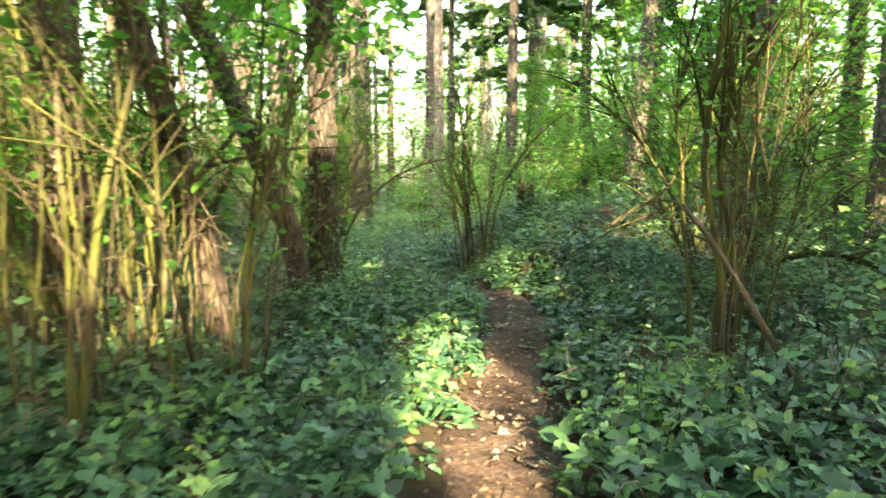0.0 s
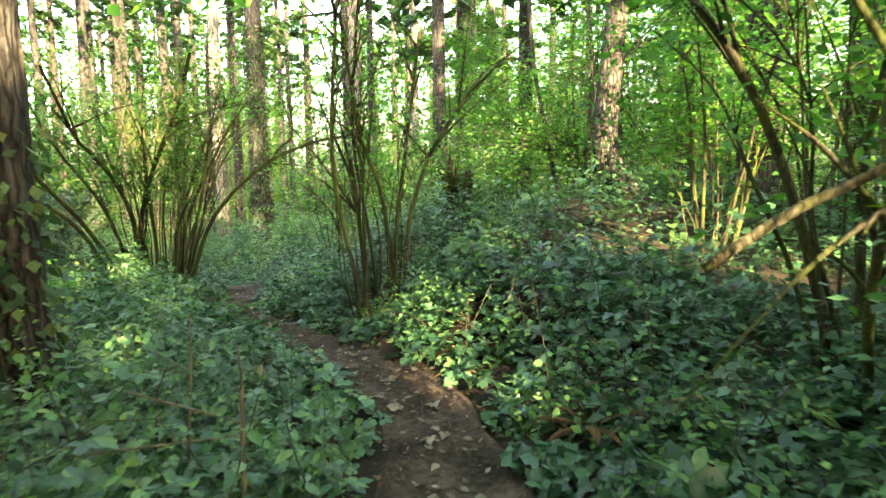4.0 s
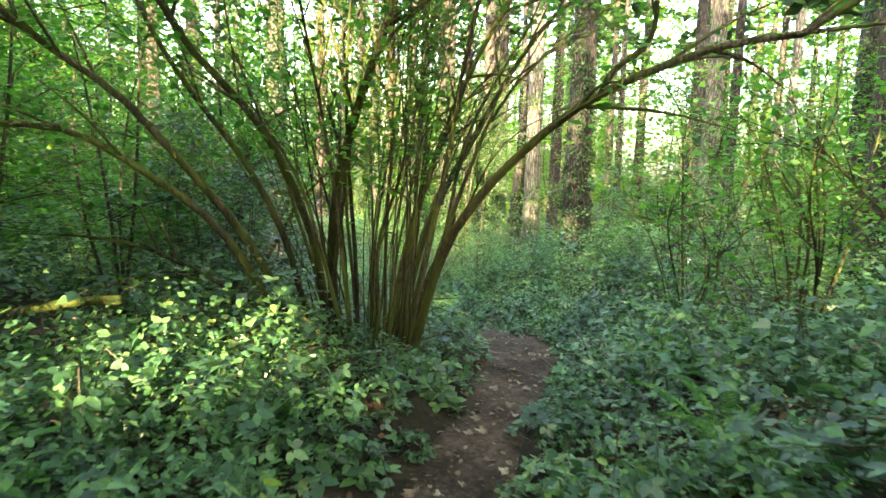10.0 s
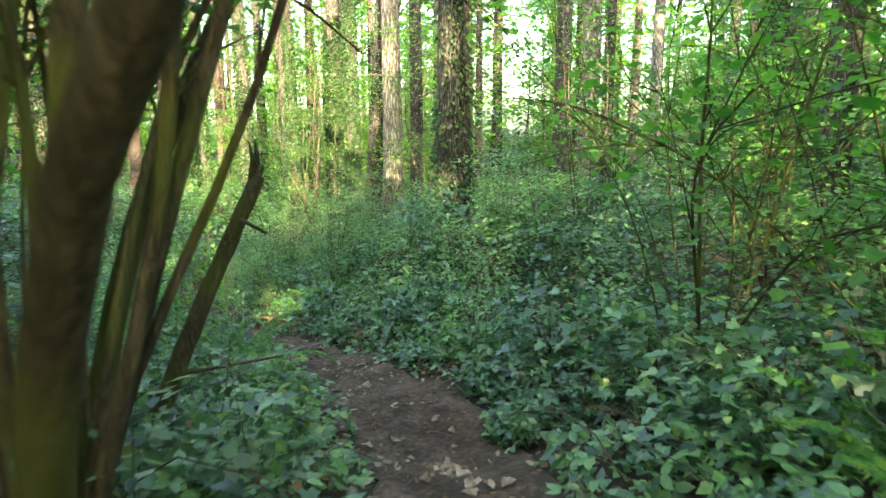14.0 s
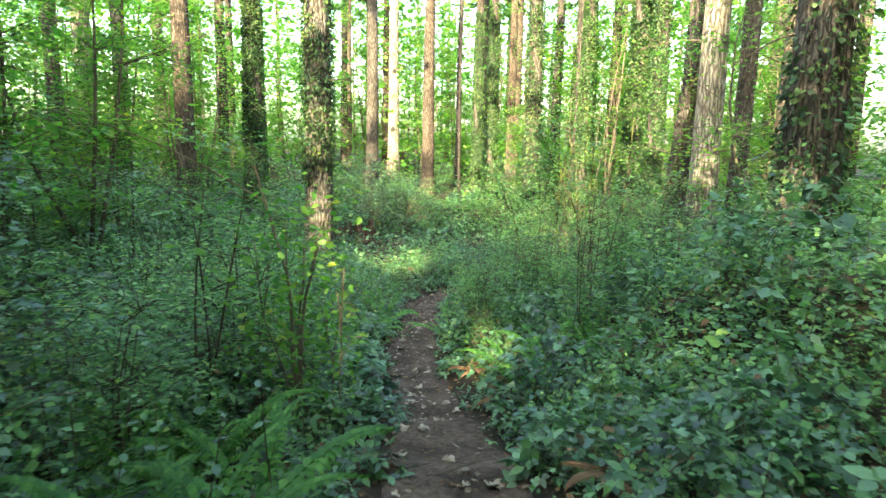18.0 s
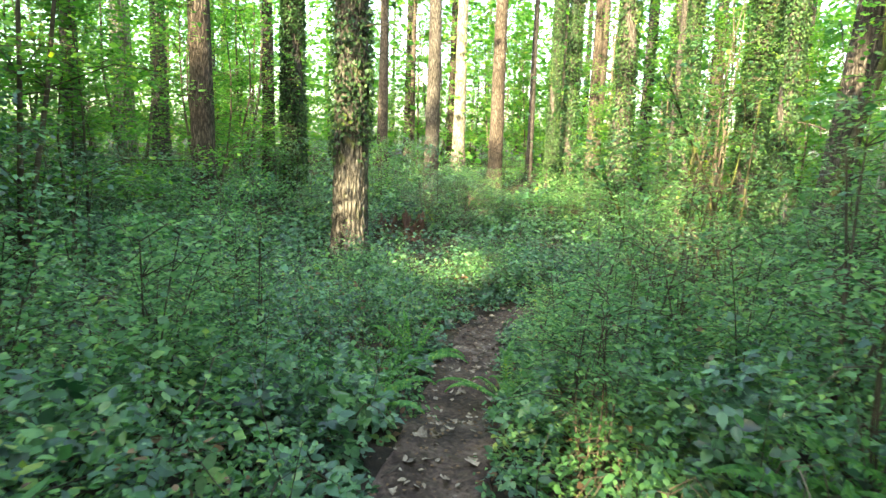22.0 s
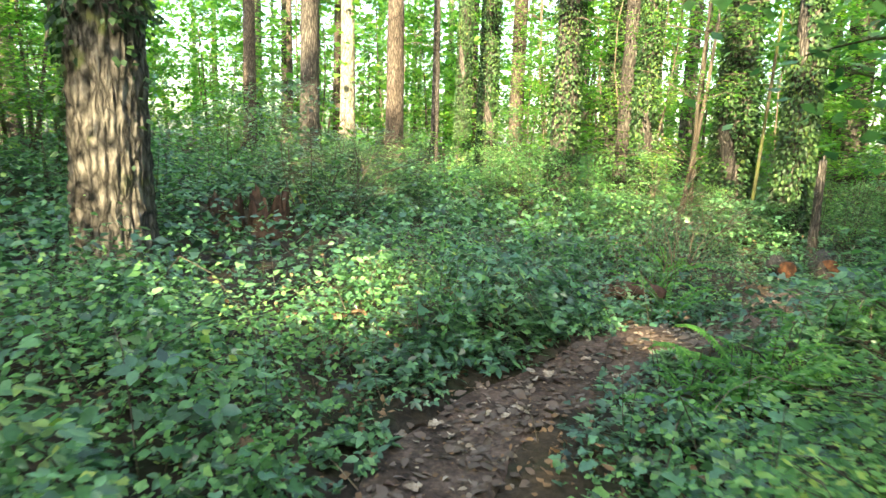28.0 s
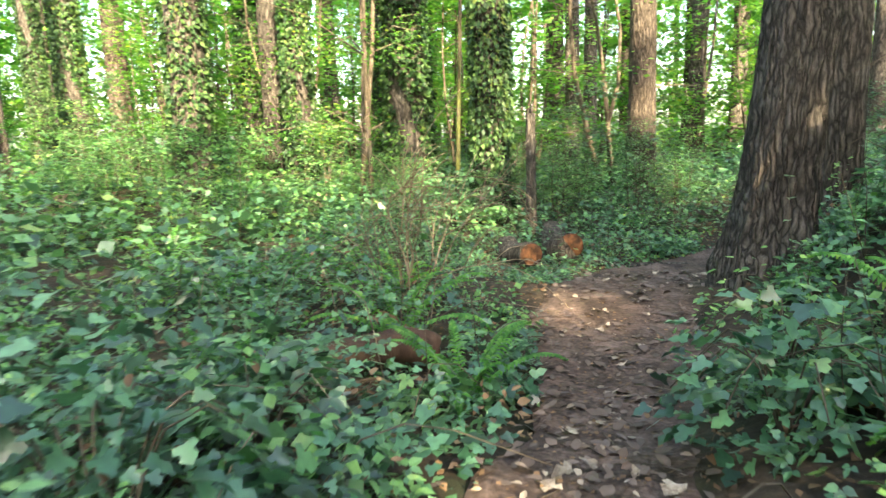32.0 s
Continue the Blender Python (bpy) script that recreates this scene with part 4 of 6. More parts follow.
shrub("hazel", "crowded hazel stems with torn sunlit bark", -2.5, 4.7, 16, 441, reach=0.8, height=4.6, radius=(0.012, 0.05), spread=0.7, leaf_n=360, leaf_low=0.5, shape=LEAF_OVAL, leaf_size=(0.06, 0.11))
shrub("hazel", "crowded hazel stems over the ivy", -2.35, 3.3, 10, 442, reach=0.7, height=4.2, radius=(0.010, 0.035), spread=0.5, leaf_n=240, leaf_low=0.3, shape=LEAF_OVAL, leaf_size=(0.06, 0.12))
shrub("dead_shrub", "tangle of bare brown twigs under the hazels", -2.0, 4.2, 18, 443, reach=0.9, height=1.7, radius=(0.004, 0.010), spread=0.6, leaf_n=0, twigs=8, bark=TWIG)
shrub("hazel", "thin hazel stems standing in the ivy", -2.9, 5.6, 8, 45, reach=1.0, height=5.0, radius=(0.015, 0.045), spread=0.9, leaf_n=420, leaf_low=1.2, shape=LEAF_OVAL)
shrub("hazel", "spreading hazel behind the ivied ground", -4.6, 8.6, 14, 46, reach=2.0, height=4.6, radius=(0.015, 0.04), leaf_n=1500)
shrub("hazel", "spreading hazel with fine bare twigs", 2.0, 19.5, 12, 47, reach=1.8, height=3.8, radius=(0.01, 0.028), leaf_n=700, twigs=9)
shrub("hazel", "bent hazel stems under the firs", 1.2, 23.5, 12, 48, reach=2.0, height=3.6, radius=(0.012, 0.03), leaf_n=900, twigs=8)
shrub("hazel", "thin arching hazel stems with sparse bright leaves", -0.4, 21.0, 14, 53, reach=2.3, height=4.2, radius=(0.008, 0.022), leaf_n=480, leaf_low=1.0, twigs=8)
shrub("hazel", "thin arching hazel stems with sparse bright leaves", 1.0, 20.2, 12, 54, reach=2.2, height=4.4, radius=(0.010, 0.026), leaf_n=430, leaf_low=1.2, twigs=8)
shrub("hazel", "leafy hazel among the firs", -8.2, 15.0, 14, 49, reach=2.2, height=5.0, leaf_n=2200)
shrub("hazel", "leafy hazel deep in the wood", -7.2, 19.4, 14, 50, reach=2.2, height=4.4, leaf_n=2200, leaf_low=0.6)
shrub("hazel", "leafy hazel deep in the wood", 5.2, 13.0, 12, 51, reach=2.0, height=4.8, leaf_n=1700)
shrub("hazel", "leafy hazel deep in the wood", 6.4, 21.0, 12, 52, reach=2.0, height=4.8, leaf_n=1700)
for x, y, seed in ((-8.5, 31.6, 551), (-8.0, 33.0, 553)):
    shrub("hazel", "tall leafy hazel with bright small leaves", x, y, 6, seed, reach=1.2, height=4.8, radius=(0.008, 0.03), leaf=LACE, leaf_n=800, leaf_low=0.5, leaf_size=(0.05, 0.1), twigs=8)
shrub("dead_shrub", "dead grey limbs fallen aslant in the hazels", 2.45, 4.4, 5, 551, reach=0.8, height=1.0, radius=(0.006, 0.014), leaf_n=0, twigs=6, bark=TWIG, droop=0.5, limbs=[
    ([(2.5, 4.15, -0.1), (2.15, 4.33, 0.55), (1.95, 4.5, 0.95), (1.74, 4.6, 1.22)], 0.026, 0.017)])
shrub("dead_shrub", "bare bleached twiggy shrub beside a rotten log", -11.6, 38.6, 15, 55, reach=0.8, height=1.75, radius=(0.006, 0.013), leaf_n=0, twigs=8, bark=DEAD, droop=0.7)
shrub("dead_shrub", "grey thicket of dead twigs behind a stump", -17.8, 38.0, 26, 56, reach=1.5, height=1.9, radius=(0.006, 0.012), leaf_n=0, twigs=9, bark=TWIG)
shrub("dead_shrub", "bleached dead twigs standing in the brambles", -2.6, 12.6, 6, 57, reach=0.4, height=0.9, radius=(0.005, 0.01), leaf_n=120, twigs=6, bark=DEAD, leaf_low=0.3)
shrub("sapling", "sunlit sapling with pale forked stems and bright leaves", -5.75, 22.7, 5, 58, reach=0.35, height=1.75, radius=(0.007, 0.012), bark=DEAD, leaf=MAPLE, leaf_n=420, leaf_low=0.3, leaf_size=(0.045, 0.085), twigs=4, limb_twigs=2, shape=LEAF_OVAL, limbs=[
    ([(-5.84, 22.62, -2.6), (-5.86, 22.58, -1.54), (-5.87, 22.57, -1.31), (-5.9, 22.51, -1.1), (-5.92, 22.47, -0.92), (-5.96, 22.39, -0.6)], 0.014, 0.008),
    ([(-5.84, 22.62, -2.6), (-5.83, 22.64, -1.56), (-5.79, 22.71, -1.29), (-5.78, 22.75, -1.11), (-5.74, 22.81, -0.85)], 0.013, 0.008),
    ([(-5.84, 22.62, -2.6), (-5.84, 22.62, -1.58), (-5.82, 22.66, -1.4), (-5.82, 22.66, -1.1)], 0.010, 0.006)])
shrub("dead_shrub", "crooked pale dead branch among the firs", -8.1, 32.6, 3, 59, reach=0.7, height=3.4, radius=(0.016, 0.03), leaf_n=0, twigs=7, bark=DEAD)


def leaning_trunk(label, pts, r0, r1, seed, bark=BARK, moss=True):
    rng = np.random.default_rng(seed)
    x, y = pts[0][0], pts[0][1]
    z = ground_z(x, y)
    t = thing("leaning_tree", label, "tree", "forest trees", (x, y, z))
    p = curve(np.array(pts) - [x, y, z], 26)
    part("trunk", Heap().add(*tube(p, np.linspace(r0, r1, 26), 22, 0.05, rng)).mesh("trunk"), bark, t, smooth=True)
    for _ in range(5):
        k = rng.integers(8, 24)
        e = p[k] + rng.normal(0, 0.6, 3) + [0, 0, 0.5]
        part("branch", Heap().add(*tube(curve([p[k], (p[k] + e) / 2 + [0, 0, 0.2], e], 7), np.linspace(0.03, 0.008, 7), 6)).mesh("branch"), bark, t, smooth=True)
    n = 900
    pts2 = p[rng.integers(12, 26, n)] + rng.normal(0, 0.7, (n, 3))
    v, f = leaves(pts2, rng.uniform(0.07, 0.13, n), rng, LEAF_FAR)
    part("foliage", mesh("foliage", v, f), HAZEL, t)


leaning_trunk("leaning mossy trunk forking low, flecked with sun", [(-1.86, 8.3, -0.6), (-1.88, 8.1, 0.3), (-1.98, 7.9, 0.94), (-2.25, 7.6, 1.77), (-2.5, 7.3, 2.6), (-3.4, 6.8, 5.0), (-3.6, 6.6, 8)], 0.15, 0.08, 61, BARK)
leaning_trunk("leaning trunk with flaking sunlit bark", [(-1.72, 4.95, -0.5), (-1.78, 4.92, 0.5), (-2.0, 4.85, 1.6), (-2.32, 4.78, 2.8), (-2.8, 4.6, 5.0), (-3.2, 4.4, 8)], 0.11, 0.06, 64, BARK_RED)
leaning_trunk("crooked dark trunk bent above its foot", [(5.9, 17.0, -0.2), (5.82, 16.98, 0.1), (5.38, 17.15, 0.92), (5.14, 17.24, 1.47), (5.26, 17.19, 2.75), (5.35, 17.16, 3.9), (5.6, 17.3, 8)], 0.27, 0.14, 62)
leaning_trunk("slender leaning mossy trunk", [(-7.6, 36.0, -2.9), (-7.4, 36.1, -1.5), (-7.0, 36.3, 0.5), (-6.3, 36.4, 4.5)], 0.08, 0.05, 63, STEM)


# ---- undergrowth trees and bushes, copied ----
def leafy_tree(name, label, seed, height, low, wide, n, size, leaf, stems=2, clumps=60, shape=LEAF_FAR):
    """A young broad-leaved tree: thin stems, side twigs, leaves in loose tiers."""
    rng = np.random.default_rng(seed)
    t = thing(name, label, "tree" if height > 2.6 else "shrub", "undergrowth")
    hubs, heap = [], Heap()
    for _ in range(stems):
        top = np.array([*rng.normal(0, wide * 0.22, 2), height * rng.uniform(0.8, 1)])
        base = np.array([*rng.normal(0, 0.08 * height / 4, 2), -0.15])
        p = curve([base, base * 0.5 + top * 0.5 + rng.normal(0, 0.06 * height, 3) * [1, 1, 0.2], top], 7)
        part("stem", Heap().add(*tube(p, np.linspace(0.0058 * height, 0.003, 7), 5)).mesh("stem"), TWIG, t, smooth=True)
        for _ in range(max(4, clumps // stems)):
            k = rng.integers(1, 7)
            if p[k, 2] < low * 0.8:
                continue
            a = rng.uniform(0, 2 * np.pi)
            e = p[k] + np.array([np.cos(a), np.sin(a), rng.uniform(-0.1, 0.35)]) * wide * rng.uniform(0.35, 1.0) * (1.1 - 0.6 * p[k, 2] / height)
            heap.add(*tube(np.array([p[k], (p[k] + e) / 2 + [0, 0, 0.08 * wide], e]), np.array([0.0024, 0.0016, 0.0006]) * height ** 0.7 + 0.001, 3))
            for u in (0.45, 0.7, 1.0):
                hubs.append(p[k] + (e - p[k]) * u)
    tagged(part("branchwork", heap.mesh("branchwork"), TWIG, t), kind="stuff")
    hubs = np.array(hubs)
    pts = hubs[rng.integers(0, len(hubs), n)] + rng.normal(0, 1, (n, 3)) * wide * np.array([0.13, 0.13, 0.06])
    pts[:, 2] = np.maximum(pts[:, 2], 0.05)
    v, f = leaves(pts, rng.uniform(0.6, 1.4, n) * size, rng, shape, (-0.55, 0.3), roll=0.35)
    part("foliage", mesh("foliage", v, f), leaf, t)
    return t


def sown(protos, places, rng, s=(0.8, 1.25)):
    """Sets each of the prototypes once, then copies, at the places."""
    for k, (x, y) in enumerate(places):
        q = protos[k % len(protos)]
        (stand if k < len(protos) else stand_copy)(q, x, y, rng.uniform(0, 360), rng.uniform(*s), rng.uniform(*s))


rng = np.random.default_rng(71)
def wild(n, rng, box, ok, apart):
    """n random places in a box for which ok(x, y, distance from the trail) holds, some way apart."""
    out = []
    for _ in range(14000):
        x, y = rng.uniform(box[0], box[1]), rng.uniform(box[2], box[3])
        if all((x - a) ** 2 + (y - b) ** 2 > apart * apart for a, b in out) and ok(x, y, off_trail([x], [y])[0]):
            out.append((x, y))
            if len(out) == n:
                break
    return out


TALL = [leafy_tree("young_maple", "young broad-leaved tree with tiers of bright green leaves", 80 + k, h, 1.2, w, 4600, 0.098, MAPLE, 3, 90) for k, (h, w) in enumerate([(8.5, 2.6), (6.0, 2.0), (12.0, 3.0)])]
sown(TALL, wild(66, rng, (-26, 14, -4, 50), lambda x, y, d: 5.0 < d < 16 and not (-23 < x < -9 and 28 < y < 46) and not (-8 < x < 3 and 17 < y < 34) and not in_beam(x, y, 0, 8, 1.2) and not in_gap(x, y, -3, 8, 1.0), 2.4), rng)
sown([stand_copy(q, -24.0 - 2 * k, 29.0 + 3 * k) for k, q in enumerate(TALL)], wild(9, rng, (-34, -18.5, 22, 41), lambda x, y, d: not in_gap(x, y, -3, 8, 0.8) and not in_beam(x, y, 0, 8, 1.0), 2.1), rng)
sown([stand_copy(q, -11.0 - k, 15.0 + 3 * k) for k, q in enumerate(TALL)], wild(15, rng, (-17, -7, 12, 27), lambda x, y, d: d > 4.2 and not in_gap(x, y, -3, 8, 0.8) and not in_beam(x, y, 0, 8, 1.0), 1.9), rng)
DEEP = [leafy_tree("young_maple", "broad-leaved tree glowing green deep in the wood", 85 + k, h, 0.6, w, 2700, 0.19, MAPLE, 2, 44) for k, (h, w) in enumerate([(12.0, 3.4), (8.0, 3.0), (15.0, 3.8)])]
sown(DEEP, wild(215, rng, (-62, 36, 8, 88), lambda x, y, d: d > 13 and (y > 24 or x > 9 or x < -13) and not in_beam(x, y, 0, 9, 1.6) and not in_gap(x, y, -3, 9, 1.2), 2.6), rng)
SPRAY = [leafy_tree("young_hazel", "slender young hazel with loose sprays of fresh green leaves", 880 + k, h, 1.0, w, 2300, 0.07, HAZEL, 4, 80) for k, (h, w) in enumerate([(4.6, 1.7), (5.6, 2.0), (3.6, 1.5)])]
sown(SPRAY, wild(8, rng, (-1.0, 6, 21.5, 37), lambda x, y, d: d > 2.8 and not in_gap(x, y, -3, 5, 0.6), 1.9) + wild(24, rng, (-10, -2.6, 8, 19), lambda x, y, d: d > 2.4 and not in_gap(x, y, -1, 5, 1.1) and math.hypot(x + 3.3, y - 16.8) > 1.8, 1.7)
     + wild(9, rng, (-13, -6, 15, 21), lambda x, y, d: d > 3.5 and not in_gap(x, y, -3, 5, 0.6), 1.6) + wild(14, rng, (2.6, 9, 6, 19), lambda x, y, d: d > 2.4 and not in_gap(x, y, -1, 5, 1.0), 1.9), rng)
BUSH = [leafy_tree("bush", "loose green bush of small leaves", 90 + k, h, 0.1, w, 950, s, m, 4, 34) for k, (h, w, s, m) in enumerate([(1.3, 0.9, 0.065, LACE), (1.8, 1.0, 0.07, LACE), (1.1, 1.0, 0.09, BRAMBLE), (2.2, 1.2, 0.08, HAZEL), (1.5, 1.1, 0.075, BRAMBLE)])]
sown(BUSH, wild(215, rng, (-30, 14, 3, 56), lambda x, y, d: d > 3.0 and (d < 14 or rng.uniform() < 0.4) and not (-16.8 < x < -9 and 27.5 < y < 41) and not (y > 36 and d < 3) and not in_gap(x, y, -4, 2, 0.5), 1.15), rng)
THICK = [leafy_tree("bush", "shoulder-high thicket of dull green leaves", 106 + k, h, 0.15, w, 1150, 0.075, m, 4, 34) for k, (h, w, m) in enumerate([(1.9, 1.1, BRAMBLE), (1.6, 1.2, LACE), (2.3, 1.1, BRAMBLE)])]
sown(THICK, wild(74, rng, (-26, 4, 17, 46), lambda x, y, d: 3.2 < d < 13 and not (-17 < x < -8 and 26.5 < y < 42) and not (-12 < x < -9 and y > 30), 1.2), rng)
DARK = [leafy_tree("bush", "dense dark-leaved bush beside the path", 96 + k, h, 0.1, w, 2600, 0.055, IVY, 6, 90) for k, (h, w) in enumerate([(2.6, 1.0), (2.0, 0.9)])]
sown(DARK, [(3.0, 6.5), (3.6, 7.5), (-6.1, 19.3), (-6.9, 20.9), (-5.9, 17.4), (-4.9, 16.9)], rng, (0.9, 1.1))
LACY = [leafy_tree("sapling", "waist-high sapling with lacy light green sprays", 100 + k, h, 0.25, w, 1300, 0.046, LACE, 3, 40, LEAF_OVAL) for k, (h, w) in enumerate([(1.7, 0.8), (1.25, 0.75), (2.3, 0.8)])]
sown(LACY, [p for p in [(-5.4, 26.3), (-6.3, 27.6), (-7.2, 28.9), (-6.1, 23.0), (-7.2, 23.3), (-8.0, 24.5), (-8.6, 25.4), (-9.3, 26.3), (-7.0, 21.8), (-10.6, 27.5),
             (-8.2, 30.6), (-11.4, 28.6), (-12.0, 29.7), (-5.2, 28.0), (-9.6, 24.3), (-12.6, 31.6), (-13.2, 30.4), (-7.4, 31.4), (-6.4, 30.2), (-10.2, 25.6), (-5.7, 27.3), (-7.9, 29.9), (-8.8, 24.9), (-6.6, 22.4), (-11.0, 26.7), (-12.3, 28.3), (-9.0, 23.2)] if off_trail([p[0]], [p[1]])[0] > 1.1 and not (p[0] < -10.4 and 27 < p[1] < 40)], rng, (0.85, 1.15))

LUSH = [leafy_tree("sapling", "lush sapling with layered sprays of small light green leaves", 103 + k, h, 0.1, w, 2600, 0.036, LACE, 6, 90, LEAF_OVAL) for k, (h, w) in enumerate([(1.1, 0.7), (1.4, 0.75), (1.9, 0.75)])]
sown(LUSH, [p for p in [(-8.9, 26.0), (-5.9, 21.5), (-5.3, 22.2), (-9.6, 26.7), (-6.5, 26.9), (-7.0, 28.0), (-8.3, 25.1), (-6.1, 26.2), (-7.9, 29.2), (-10.6, 28.3), (-7.6, 24.3), (-11.3, 29.2), (-8.4, 30.4),
             (-6.9, 22.9), (-10.2, 26.4), (-11.8, 28.0), (-9.4, 25.2), (-7.2, 26.6), (-12.5, 30.6), (-9.0, 31.6), (-5.8, 28.4), (-10.6, 43.6), (-9.2, 44.1), (-8.0, 43.6), (-11.6, 42.8), (-7.0, 44.4), (-9.9, 45.0), (-6.2, 42.9), (-12.2, 44.2), (-8.6, 45.2)] if off_trail([p[0]], [p[1]])[0] > 1.15 and not (p[0] < -10.4 and 27 < p[1] < 40)], rng, (0.85, 1.15))


CLOSE = [leafy_tree("bush", "soft light green bush leaning over the path edge", 890 + k, h, 0.08, w, 2400, 0.034, LACE, 6, 90, LEAF_OVAL) for k, (h, w) in enumerate([(1.0, 0.55), (1.3, 0.6)])]
sown(CLOSE, [p for p in [(-7.1, 26.9), (-7.6, 27.6), (-8.2, 28.4), (-8.7, 29.2), (-9.3, 30.1), (-6.6, 26.2), (-7.9, 28.9), (-8.6, 29.9), (-6.9, 25.0), (-7.8, 25.9), (-5.9, 23.9), (-8.7, 27.1)] if off_trail([p[0]], [p[1]])[0] > 0.5], rng, (0.8, 1.0))


# ---- ferns ----
def frond_mesh(name, rng, length, width):
    n = 26
    u = np.linspace(0, 1, 9)
    rise = rng.uniform(0.75, 1.0)
    spine = np.stack([0 * u, length * (u * 0.85 - 0.12 * u ** 3), length * (rise * u - (rise + 0.05) * 0.62 * u ** 2.2)], 1)
    heap = Heap().add(*tube(spine, np.linspace(0.005, 0.0015, 9), 3))
    t = np.linspace(0.1, 0.985, n)
    c = np.stack([np.interp(t, u, spine[:, k]) for k in range(3)], 1)
    w = width * np.sin(np.pi * np.clip(t * 0.9 + 0.12, 0, 1)) ** 0.7 * (1.05 - 0.6 * t)
    for sgn in (-1, 1):
        for k in range(n):
            b, ln = c[k], w[k] * rng.uniform(0.9, 1.1)
            h = length / n * 0.46
            heap.add([b + [0, -h, 0], b + [sgn * ln * 0.55, -h * 0.7 + ln * 0.14, 0.012], b + [sgn * ln, ln * 0.3, -0.03 * ln / 0.1], b + [sgn * ln * 0.5, h + ln * 0.16, 0.008], b + [0, h, 0]], tris=[(0, 1, 4), (1, 3, 4), (1, 2, 3)])
    return heap.mesh(name)


def fern(seed, length):
    rng = np.random.default_rng(seed)
    t = thing("fern", "sword fern with long arching green fronds", "fern", "ferns")
    blades = [frond_mesh("frond", rng, length * s, 0.085 * s) for s in (1.0, 0.85, 0.7)]
    for me in blades:
        me.materials.append(FERN)
    n = 11
    for k in range(n):
        ob = new("frond", blades[k % 3])
        ob.parent = t
        ob.matrix_basis = pose(0, 0, 0, rng.uniform(-14, 22), rng.uniform(-12, 12), 360 * k / n + rng.uniform(-14, 14))
    return t


def dead_fern(seed, length):
    """A fern gone brown: drooping fronds that lie over the plants beside it."""
    rng = np.random.default_rng(seed)
    t = thing("withered_fern", "withered rust-brown fern drooping over the path edge", "fern", "withered ferns")
    blades = [frond_mesh("frond", rng, length * s, 0.045 * s) for s in (1.0, 0.8)]
    for me in blades:
        me.materials.append(LITTER_DARK)
    for k in range(8):
        ob = new("frond", blades[k % 2])
        ob.parent = t
        ob.matrix_basis = pose(0, 0, 0.12, rng.uniform(-40, -12), rng.uniform(-25, 25), 45 * k + rng.uniform(-16, 16))
    return t


rng = np.random.default_rng(111)
sown([dead_fern(117, 0.45), dead_fern(118, 0.4)], [(-5.15, 24.35), (-3.8, 23.0), (-1.7, 13.6), (1.7, 8.0), (-11.85, 35.9), (-11.9, 37.6), (-13.1, 32.7), (-12.6, 34.2), (-1.1, 19.2), (-6.0, 25.1), (-9.5, 27.1)], rng, (0.85, 1.15))
sown([fern(112, 0.75), fern(113, 0.95)], [(-5.6, 21.35), (-4.85, 21.5), (0.0, 14.9), (-1.45, 12.35), (-2.0, 12.8), (0.3, 18.9), (-5.5, 26.35), (-5.3, 25.4), (-8.55, 26.3), (-9.6, 27.4), (-9.55, 33.4),
     (-9.35, 34.4), (-10.12, 32.75), (-14.6, 40.2), (-11.7, 38.9), (-15.5, 42.6), (-4.1, 20.5), (-7.0, 22.2), (-12.6, 36.3), (-13.4, 38.4), (-12.4, 39.6), (-8.9, 35.6), (-3.9, 17.9), (-1.25, 11.8),
     (-9.4, 27.25), (-8.45, 28.0), (-5.1, 25.9), (-5.75, 21.85), (-4.45, 21.05), (-4.75, 20.7), (-0.35, 17.6), (-5.35, 24.9), (0.2, 18.7), (-0.1, 15.3), (-9.75, 33.2), (-11.1, 36.4), (-6.9, 24.1), (-13.9, 36.0), (1.1, 17.2), (-9.9, 28.2)], rng, (0.85, 1.15))
sown([fern(114, 1.15), fern(115, 1.0)], [(-4.55, 20.95), (-9.85, 33.15), (-0.2, 18.1), (-2.6, 11.6), (-11.6, 37.6), (-13.0, 39.0)], rng, (0.95, 1.1))


# ---- logs, stumps and dead wood ----
def log(label, a, b, r, seed, bark=BARK, sawn=True, name="log"):
    rng = np.random.default_rng(seed)
    a, b = np.array(a, float), np.array(b, float)
    a[2], b[2] = ground_z(a[0], a[1]) + r * 0.8 + a[2], ground_z(b[0], b[1]) + r * 0.8 + b[2]
    t = thing(name, label, "log", at=tuple(a))
    p = np.linspace(0, 1, 14)[:, None] * (b - a)
    p[:, 2] += 0.3 * r * np.sin(np.linspace(0, 5, 14) + seed)
    p[:, :2] += (0.5 * r * np.sin(np.linspace(0, 4, 14) + seed))[:, None]
    part("bark", Heap().add(*tube(p, r * (1 + 0.05 * np.sin(np.linspace(0, 9, 14))), 20, 0.04, rng)).mesh("bark"), bark, t, smooth=True)
    if sawn:
        d = (b - a) / np.linalg.norm(b - a)
        for end, s in ((p[0], -1), (p[-1], 1)):
            part("cut_end", Heap().add(*tube(np.array([end + d * s * -0.02, end + d * s * 0.006, end + d * s * 0.012]), [r * 0.9, r * 0.93, r * 0.86], 24, 0.015, rng)).mesh("cut_end"), CUT, t, "orange-brown sawn end grain")
    return t


